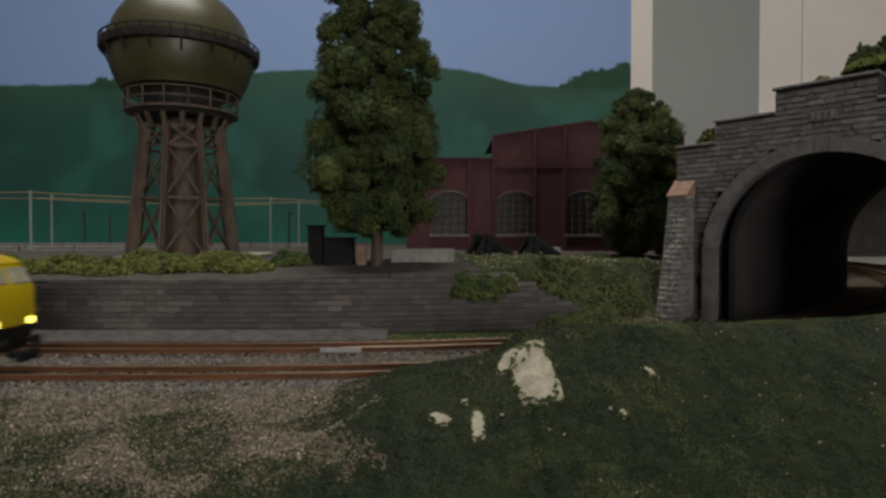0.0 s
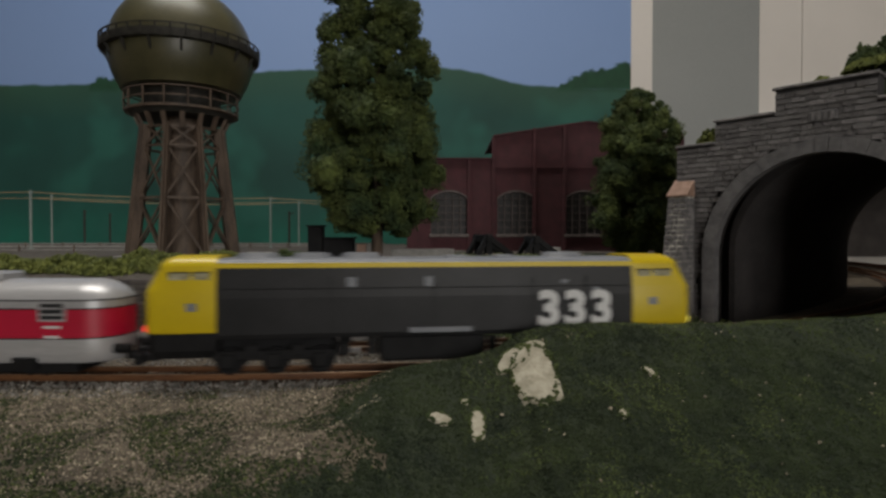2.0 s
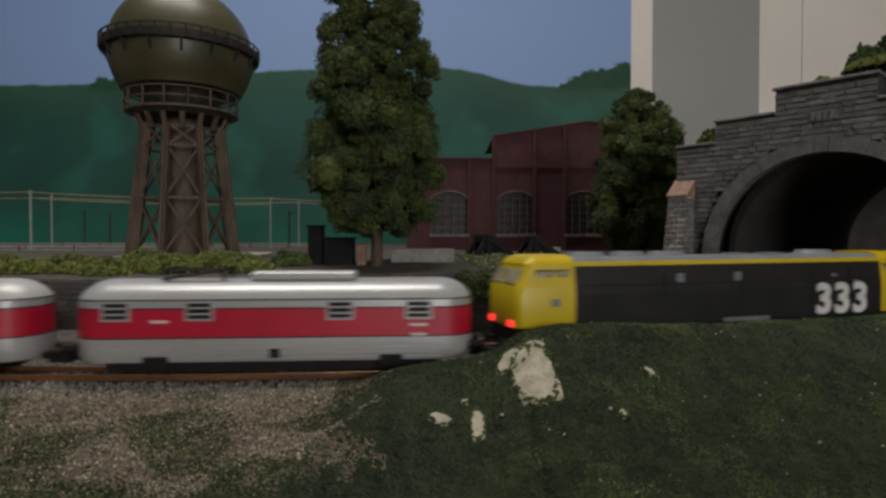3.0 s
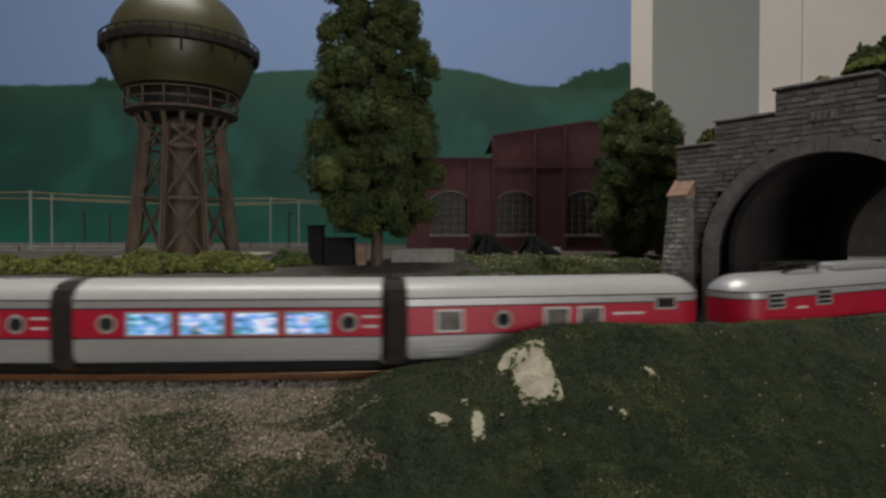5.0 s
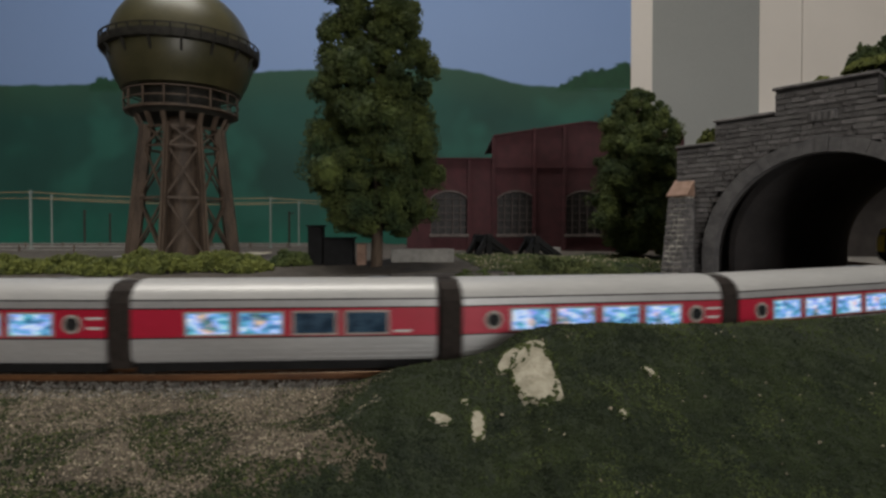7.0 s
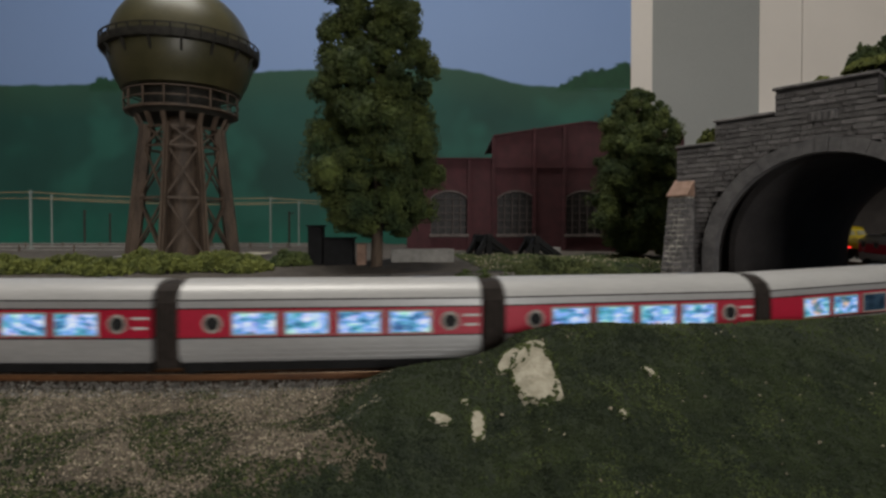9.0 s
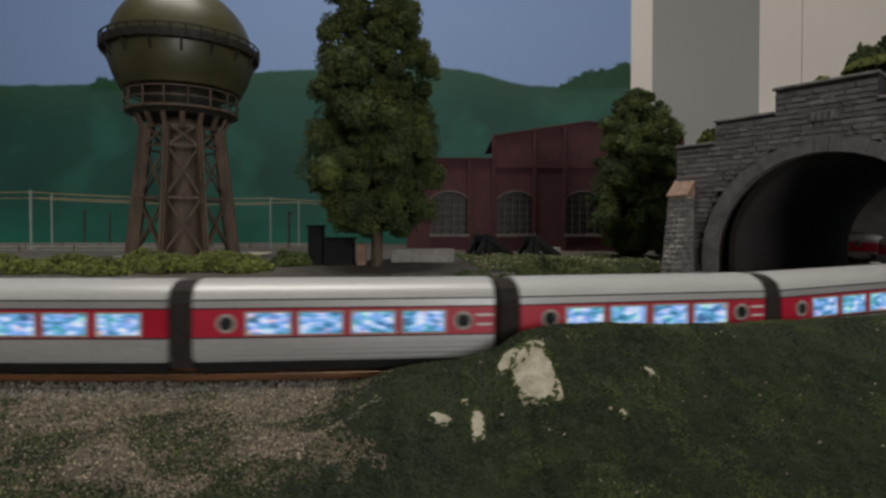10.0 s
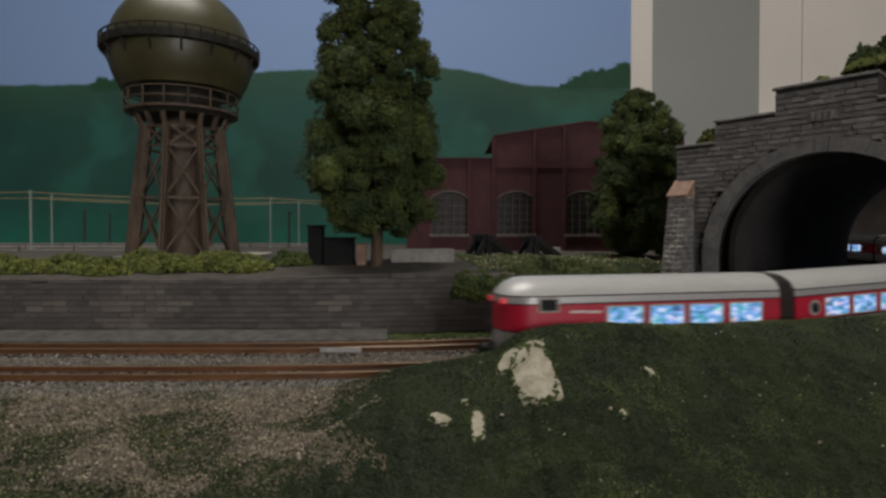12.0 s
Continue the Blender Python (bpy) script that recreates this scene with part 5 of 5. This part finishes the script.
def coach_shell(t, xf, xr, rf, rr, skirt=0.0063, roof="roof_white"):
    """Low articulated coach: silver skirt, red window band, black lines, pale rounded roof."""
    def lv(z, hw, inset=0.0):
        return (z, hw, xf - inset, xr + inset, rf, rr)
    part("skirt", stack([lv(skirt, 0.0148, 0.001), lv(skirt + 0.002, 0.0158), lv(0.0118, HW), lv(0.0166, HW)]), M["silver"], t, "ribbed silver lower body", smooth=True)
    part("red_band", stack([lv(0.0172, HW + 0.0001), lv(0.0292, HW + 0.0001)]), M["red"], t, "crimson window band", smooth=True)
    for z in (0.0166, 0.0292):
        part("body_line", stack([lv(z, HW + 0.0002), lv(z + 0.0006, HW + 0.0002)]), M["stripe"], t)
    part("upper_band", stack([lv(0.0298, HW), lv(0.0328, HW - 0.0001)]), M["silver"], t, smooth=True)
    part("gutter", stack([lv(0.0328, HW + 0.0002), lv(0.0334, HW + 0.0001)]), M["stripe"], t, "dark gutter line")
    rise = [(0.0334, HW - 0.0003, 0), (0.0352, HW - 0.0011, 0.0006 * (rf > 0.002)), (0.0375, HW - 0.0030, 0), (0.0395, HW - 0.0062, 0), (0.0408, HW - 0.0100, 0), (0.0414, 0.003, 0)]
    lev = []
    for i, (z, hw, q) in enumerate(rise):
        k = (HW - hw) * 0.9
        lev.append((z, hw, xf - (k if rf > 0.002 else 0), xr + (k if rr > 0.002 else 0), min(rf, hw), min(rr, hw)))
    part("roof", stack(lev), M[roof], t, "pale silver-white rounded roof", smooth=True)
    bm = bmesh.new()
    for k in range(3):
        z = 0.008 + k * 0.0022
        side_box(bm, (xf + xr) / 2, z, (xf - xr) - rf - rr - 0.002, 0.0004, 0.0163 if k else 0.0156, 0.0003)
    part("skirt_ribs", bm, M["silver"], t)
    bm = bmesh.new()
    box(bm, xr + 0.001 + rr, xf - 0.001 - rf, -0.0140, 0.0140, 0.0022, skirt + 0.0005)
    part("underframe", bm, M["black"], t)


def bellows(t, x):
    """One corrugated sleeve of four folds."""
    rows = []
    for k in range(9):
        u, sc = x + (k - 4) * 0.0012, 1.0 + 0.02 * (k % 2)
        rows.append([(u, y * sc, z) for y, z in ((-0.0152, 0.004), (-0.0158, 0.012), (-0.0160, 0.032), (-0.0140, 0.037), (-0.0095, 0.0398), (0, 0.0408), (0.0095, 0.0398), (0.0140, 0.037), (0.0160, 0.032), (0.0158, 0.012), (0.0152, 0.004))])
    part("bellows", loops(bmesh.new(), rows), M["bellows"], t, "black rubber gangway bellows")


def marks(t, x, n, z0=0.0255):
    """Unreadable white lettering as bars."""
    for sy in (-1, 1):
        for k in range(n):
            part("lettering_bar", one_side(x, z0 - k * 0.0042, 0.0075 - 0.001 * k, 0.0011, HW + 0.0001, sy, 0.0002), M["white"], t)


def coach(label, kind="saloon"):
    t = thing("passenger_coach", label, "train coach", "train coaches")
    if kind == "leading":
        xf, xr, rf, rr = 0.0800, -0.0655, 0.014, 0.0
    elif kind == "tail":
        xf, xr, rf, rr = 0.0655, -0.0800, 0.0, 0.014
    else:
        xf, xr, rf, rr = 0.0650, -0.0650, 0.0, 0.0
    coach_shell(t, xf, xr, rf, rr)
    lit = "lit window with pale frame"
    if kind == "saloon":
        for x in (-0.0334, -0.0113, 0.0113, 0.0334):
            window(t, x, 0.0229, 0.0196, 0.0106, HW, "lit", "pale_frame", lit)
        for x in (-0.0510, 0.0510):
            porthole(t, x, 0.0231, HW)
        marks(t, 0.0605, 2)
    elif kind == "dining":
        for i, x in enumerate((-0.0330, -0.0110, 0.0120, 0.0345)):
            window(t, x, 0.0229, 0.0196, 0.0106, HW, "lit" if i < 2 else "dim", "pale_frame", lit)
        marks(t, 0.050, 1, 0.019)
    elif kind == "leading":
        for x, w in ((-0.0470, 0.0125), (0.0030, 0.0125), (0.0195, 0.0125)):
            window(t, x, 0.0231, w, 0.0100, HW, "grey_pane", "white", "unlit window with white frame")
        porthole(t, -0.0225, 0.0231, HW)
        marks(t, 0.0345, 1, 0.0245)
        marks(t, 0.0425, 1, 0.0245)
        window(t, 0.0575, 0.0290, 0.0110, 0.0062, HW, "dark_glass", "pale_frame")
    else:
        for x in (-0.0218, 0.0005, 0.0223, 0.0450):
            window(t, x, 0.0229, 0.0196, 0.0106, HW, "lit", "pale_frame", lit)
        marks(t, -0.038, 1, 0.0255)
        marks(t, -0.046, 1, 0.0258)
        marks(t, -0.040, 1, 0.0200)
        window(t, -0.0605, 0.0292, 0.0105, 0.0068, HW, "dark_glass", "pale_frame")
        bm = bmesh.new()
        for sy in (-1, 1):
            box(bm, -0.0806, -0.0785, sy * 0.008 - 0.0015, sy * 0.008 + 0.0015, 0.0295, 0.0318)
        part("tail_light", bm, M["tail_dim"], t, "faint red tail light")
        coupler(t, -0.0785, -1)
        bm = bmesh.new()
        side_box(bm, -0.048, 0.0068, 0.009, 0.004, 0.0142, 0.003)
        part("step_box", bm, M["black"], t)
    if kind != "tail":
        bellows(t, xr - 0.0050)
    wheelset(t, xr + 0.004)
    if kind == "leading":
        wheelset(t, xf - 0.02)
        coupler(t, xf - 0.001, 1)
    bm = bmesh.new()
    box(bm, xf * 0.6 - 0.004, xf * 0.6 + 0.004, -0.003, 0.003, 0.0412, 0.0418, bevel=0.0002)
    part("roof_vent", bm, M["roof_grey"], t)
    return t


def generator_car():
    t = thing("generator_car", "silver and crimson generator car with rounded ends", "train coach")
    L = 0.0865
    coach_shell(t, L, -L, 0.014, 0.014, roof="silver")
    for x in (-0.066, -0.0315, 0.0280, 0.0620):
        window(t, x, 0.0285, 0.0118, 0.0085, HW, "dark_glass", "silver", "small louvred window")
        for k in range(2):
            for sy in (-1, 1):
                part("louvre", one_side(x, 0.0272 + k * 0.0026, 0.0090, 0.0007, HW + 0.0005, sy, 0.0003), M["silver"], t)
    bm = bmesh.new()
    box(bm, -0.012, 0.034, -0.008, 0.008, 0.0408, 0.0446, bevel=0.0008)
    part("roof_housing", bm, M["silver"], t, "pale raised roof housing")
    bm = bmesh.new()
    for a, b in (((-0.050, -0.007, 0.0415), (-0.022, -0.007, 0.0455)), ((-0.050, 0.007, 0.0415), (-0.022, 0.007, 0.0455)), ((-0.050, -0.007, 0.0455), (-0.022, -0.007, 0.0455)), ((-0.050, 0.007, 0.0455), (-0.022, 0.007, 0.0455)), ((-0.048, -0.007, 0.0405), (-0.048, -0.007, 0.046)), ((-0.048, 0.007, 0.0405), (-0.048, 0.007, 0.046)), ((-0.024, -0.007, 0.0405), (-0.024, -0.007, 0.046)), ((-0.024, 0.007, 0.0405), (-0.024, 0.007, 0.046)), ((-0.048, -0.008, 0.046), (-0.048, 0.008, 0.046)), ((-0.024, -0.008, 0.046), (-0.024, 0.008, 0.046))):
        beam(bm, a, b, 0.0010)
    part("roof_frame", bm, M["tower_dark"], t, "dark folded roof frame")
    for x in (-0.055, -0.048, 0.048, 0.055):
        wheelset(t, x)
    for x in (-0.050, 0.050):
        for sy in (-1, 1):
            part("axle_box", one_side(x, 0.0066, 0.010, 0.0045, 0.0142, sy, 0.003), M["black"], t)
    for sy in (-1, 1):
        part("hatch", one_side(0.0, 0.0100, 0.0045, 0.004, 0.0162, sy, 0.0004), M["black"], t)
    marks(t, 0.062, 2, 0.0218)
    marks(t, -0.048, 1, 0.0240)
    coupler(t, L - 0.001, 1)
    coupler(t, -L + 0.001, -1)
    for sgn in (-1, 1):
        for sy in (-1, 1):
            bm = bmesh.new()
            rod(bm, (sgn * (L - 0.002), sy * 0.009, 0.0115), (sgn * (L + 0.005), sy * 0.009, 0.0115), 0.0022)
            part("buffer", bm, M["black"], t)
    return t


def lettering(text, size, thick):
    cu = bpy.data.curves.new("number", "FONT")
    cu.body, cu.size, cu.align_x, cu.align_y, cu.extrude, cu.offset = text, size, "CENTER", "CENTER", 0.00015, thick
    cu.space_character = 1.02
    tmp = bpy.data.objects.new("number", cu)
    scene.collection.objects.link(tmp)
    me = bpy.data.meshes.new_from_object(tmp.evaluated_get(bpy.context.evaluated_depsgraph_get()))
    bpy.data.objects.remove(tmp)
    me.materials.clear()
    me.materials.append(M["white"])
    return me


def locomotive():
    t = thing("diesel_locomotive", "dark grey diesel locomotive with bright yellow cabs", "locomotive")
    L, B, W = 0.1212, 0.0925, 0.0172
    grey = [(0.0165, W - 0.0006, B, -B, 0, 0), (0.0185, W, B, -B, 0, 0), (0.0340, W, B, -B, 0, 0), (0.0468, W - 0.0012, B, -B, 0, 0)]
    part("body", stack(grey), M["loco_grey"], t, "dark grey body side")
    part("yellow_line", stack([(0.0468, W - 0.0009, B, -B, 0, 0), (0.0489, W - 0.0014, B, -B, 0, 0)]), M["yellow"], t)
    part("roof", stack([(0.0489, W - 0.0018, B, -B, 0, 0), (0.0502, W - 0.0040, B, -B, 0, 0), (0.0508, W - 0.008, B, -B, 0, 0)]), M["roof_grey"], t, "blue-grey roof")
    for x, w in ((-0.078, 0.020), (-0.054, 0.018), (-0.032, 0.019), (0.064, 0.020)):
        bm = bmesh.new()
        bmesh.ops.create_cone(bm, cap_ends=True, segments=24, radius1=w * 0.5, radius2=w * 0.42, depth=0.0022, matrix=pose(x, 0, 0.0518))
        part("roof_fan", bm, M["roof_grey"], t)
    for x in (0.012, 0.035):
        bm = bmesh.new()
        box(bm, x - 0.005, x + 0.005, -0.006, 0.006, 0.0505, 0.0516, bevel=0.0004)
        part("roof_hatch", bm, M["roof_grey"], t)
    # panel joints and fittings on the sides
    for x in (-0.045, 0.0, 0.045, 0.070):
        for sy in (-1, 1):
            part("panel_joint", one_side(x, 0.0305, 0.0005, 0.024, W - 0.0001, sy, 0.0002), M["black"], t)
    bm = bmesh.new()
    side_box(bm, 0, 0.0378, 2 * B - 0.004, 0.0005, W - 0.0004, 0.0003)
    part("body_crease", bm, M["black"], t)
    for x, z in ((-0.036, 0.0405), (-0.002, 0.0405), (0.060, 0.0400), (0.075, 0.0365)):
        for sy in (-1, 1):
            part("side_vent", one_side(x, z, 0.0042 if x < 0.05 else 0.003, 0.0042 if x < 0.05 else 0.0015, W - 0.0006, sy, 0.0004), M["roof_grey"], t)
    for sy in (-1, 1):
        part("maker_strip", one_side(0.003, 0.0192, 0.028, 0.0022, W, sy, 0.0003), M["roof_grey"], t)
    num = lettering("3", 0.0212, 0.0008)
    for sy, rz in ((-1, 0), (1, 180)):
        for k in (-1, 0, 1):
            ob = new("digit", num)
            ob.parent = t
            ob.matrix_basis = pose(0.0650 + (k if sy < 0 else -k) * 0.0124, sy * (W + 0.0002), 0.0270, rx=90, rz=rz) @ Matrix.Diagonal((1.05, 1, 1, 1))
            tagged(ob, "large white painted digit 3")
    for sgn in (1, -1):
        def lv(z, hw, xe, r):
            e, i = sgn * xe, sgn * B
            return (z, hw, max(e, i), min(e, i), r if sgn > 0 else 0, r if sgn < 0 else 0)
        cab = part("cab", stack([lv(0.0196, W, L, 0.004), lv(0.0215, W + 0.0003, L + 0.0004, 0.004), lv(0.0372, W + 0.0003, L, 0.004), lv(0.0382, W, L - 0.0006, 0.004), lv(0.0470, W - 0.0014, L - 0.0050, 0.004), lv(0.0482, W - 0.0016, L - 0.0050, 0.004), lv(0.0505, W - 0.0036, L - 0.0070, 0.004), lv(0.0520, W - 0.0085, L - 0.0100, 0.003)]), M["yellow"], t, "bright yellow driving cab", smooth=True)
        for sy in (-1, 1):
            for wx, ww in ((0.0985, 0.0062), (0.1075, 0.0080)):
                part("window_frame", one_side(sgn * wx, 0.0406, ww + 0.0010, 0.0096, W - 0.0012, sy, 0.0004), M["black"], cab)
                part("side_window", one_side(sgn * wx, 0.0406, ww, 0.0084, W - 0.0010, sy, 0.0004), M["lit_look_cab_glass"], cab)
            part("emblem", one_side(sgn * 0.1025, 0.0305, 0.0042, 0.0034, W + 0.0002, sy, 0.0003), M["roof_grey"], cab)
            bm = bmesh.new()
            box(bm, -0.0004, 0.0004, -0.0062, 0.0062, -0.0040, 0.0040, bevel=0.0003, m=pose(sgn * (L - 0.0024), sy * 0.0075, 0.0424, ry=-sgn * 26))
            part("windscreen", bm, M["lit_look_cab_glass"], cab)
            bm = bmesh.new()
            box(bm, min(sgn * L, sgn * (L + 0.0012)), max(sgn * L, sgn * (L + 0.0012)), sy * 0.0115 - 0.0024, sy * 0.0115 + 0.0024, 0.0200, 0.0228, bevel=0.0004)
            part("headlight" if sgn > 0 else "tail_light", bm, M["head" if sgn > 0 else "tail"], cab, "glowing yellow headlight" if sgn > 0 else "glowing red tail light")
            bm = bmesh.new()
            rod(bm, (sgn * (L - 0.003), sy * 0.0095, 0.0125), (sgn * (L + 0.0045), sy * 0.0095, 0.0125), 0.0012)
            rod(bm, (sgn * (L + 0.0038), sy * 0.0095, 0.0125), (sgn * (L + 0.0048), sy * 0.0095, 0.0125), 0.0026, 14)
            part("buffer", bm, M["black"], cab)
        part("front_skirt", stack([lv(0.0085, W - 0.003, L - 0.002, 0.004), lv(0.0120, W - 0.001, L - 0.0005, 0.004), lv(0.0194, W - 0.0004, L - 0.0004, 0.004)]), M["black"], t)
        bog = bmesh.new()
        x = sgn * 0.069
        side_box(bog, x, 0.0092, 0.052, 0.0045, 0.0128, 0.0022, bevel=0.0006)
        for d in (-0.0195, 0, 0.0195):
            side_box(bog, x + d, 0.0068, 0.0075, 0.0068, 0.0138, 0.0020, bevel=0.0008)
            side_box(bog, x + d + 0.0098, 0.0112, 0.0060, 0.0058, 0.0138, 0.0016, bevel=0.0008)
        box(bog, x - 0.024, x + 0.024, -0.006, 0.006, 0.006, 0.0165)
        b = part("bogie", bog, M["black"], t, "black three-axle bogie")
        for d in (-0.0195, 0, 0.0195):
            wheelset(b, x + d, 0.0060)
        coupler(t, sgn * (L - 0.001), sgn)
    bm = bmesh.new()
    box(bm, -0.024, 0.024, -0.0145, 0.0145, 0.0050, 0.0166, bevel=0.001)
    part("fuel_tank", bm, M["black"], t)
    for d in (-0.027, 0.027):
        bm = bmesh.new()
        side_box(bm, d, 0.0120, 0.004, 0.007, 0.0125, 0.002)
        part("air_tank", bm, M["black"], t)
    return t


def build_train():
    M["dim"] = material("dim_window", (0.012, 0.03, 0.06), (0.05, 0.10, 0.16), 0.006, 0.15, bump=0.0)
    M["grey_pane"] = material("grey_pane", (0.07, 0.065, 0.06), (0.20, 0.19, 0.18), 0.006, 0.2, bump=0.0)
    # thing, distance of its middle along the line at 6 s, half its wheelbase
    train = [(locomotive(), 0.750, 0.069), (generator_car(), 0.5280, 0.055), (coach("silver coach with crimson band and small unlit windows", "leading"), 0.3425, 0.058)]
    saloon = coach("silver coach with crimson band, lit windows and portholes")
    train.append((saloon, 0.2025, 0.065))
    train.append((copy_thing(saloon, pose(0, 0, 0)), 0.0635, 0.065))
    train.append((coach("silver dining coach with crimson band, partly lit windows", "dining"), -0.0760, 0.065))
    for mid in (-0.2155, -0.3545, -0.4945):
        train.append((copy_thing(saloon, pose(0, 0, 0)), mid, 0.065))
    train.append((coach("silver tail coach with crimson band and rounded end", "tail"), -0.6340, 0.058))
    return train


train = build_train()


def run(t):
    """Distance that the train has gone since 6 s."""
    return float(np.interp(t, (0, 0.5, 1, 1.5, 2, 2.5, 3, 5, 6, 8, 9.5, 11, 12), (-0.9225, -0.8455, -0.7670, -0.6890, -0.6125, -0.5335, -0.4585, -0.152, 0.0, 0.301, 0.5225, 0.7385, 0.8825)))


def motions():
    for ob, mid, half in train:
        rows = []
        for i in range(49):
            t = i * 0.25
            s = mid + run(t)
            ax, ay, _ = route(s - half)
            bx, by, _ = route(s + half)
            az, bz = grade(s - half), grade(s + half)
            m = Matrix.Translation(((ax + bx) / 2, (ay + by) / 2, (az + bz) / 2))
            m = m @ Matrix.Rotation(math.atan2(by - ay, bx - ax), 4, "Z") @ Matrix.Rotation(-math.atan2(bz - az, 2 * half), 4, "Y")
            rows.append((t, m))
        walk(ob, rows)


motions()
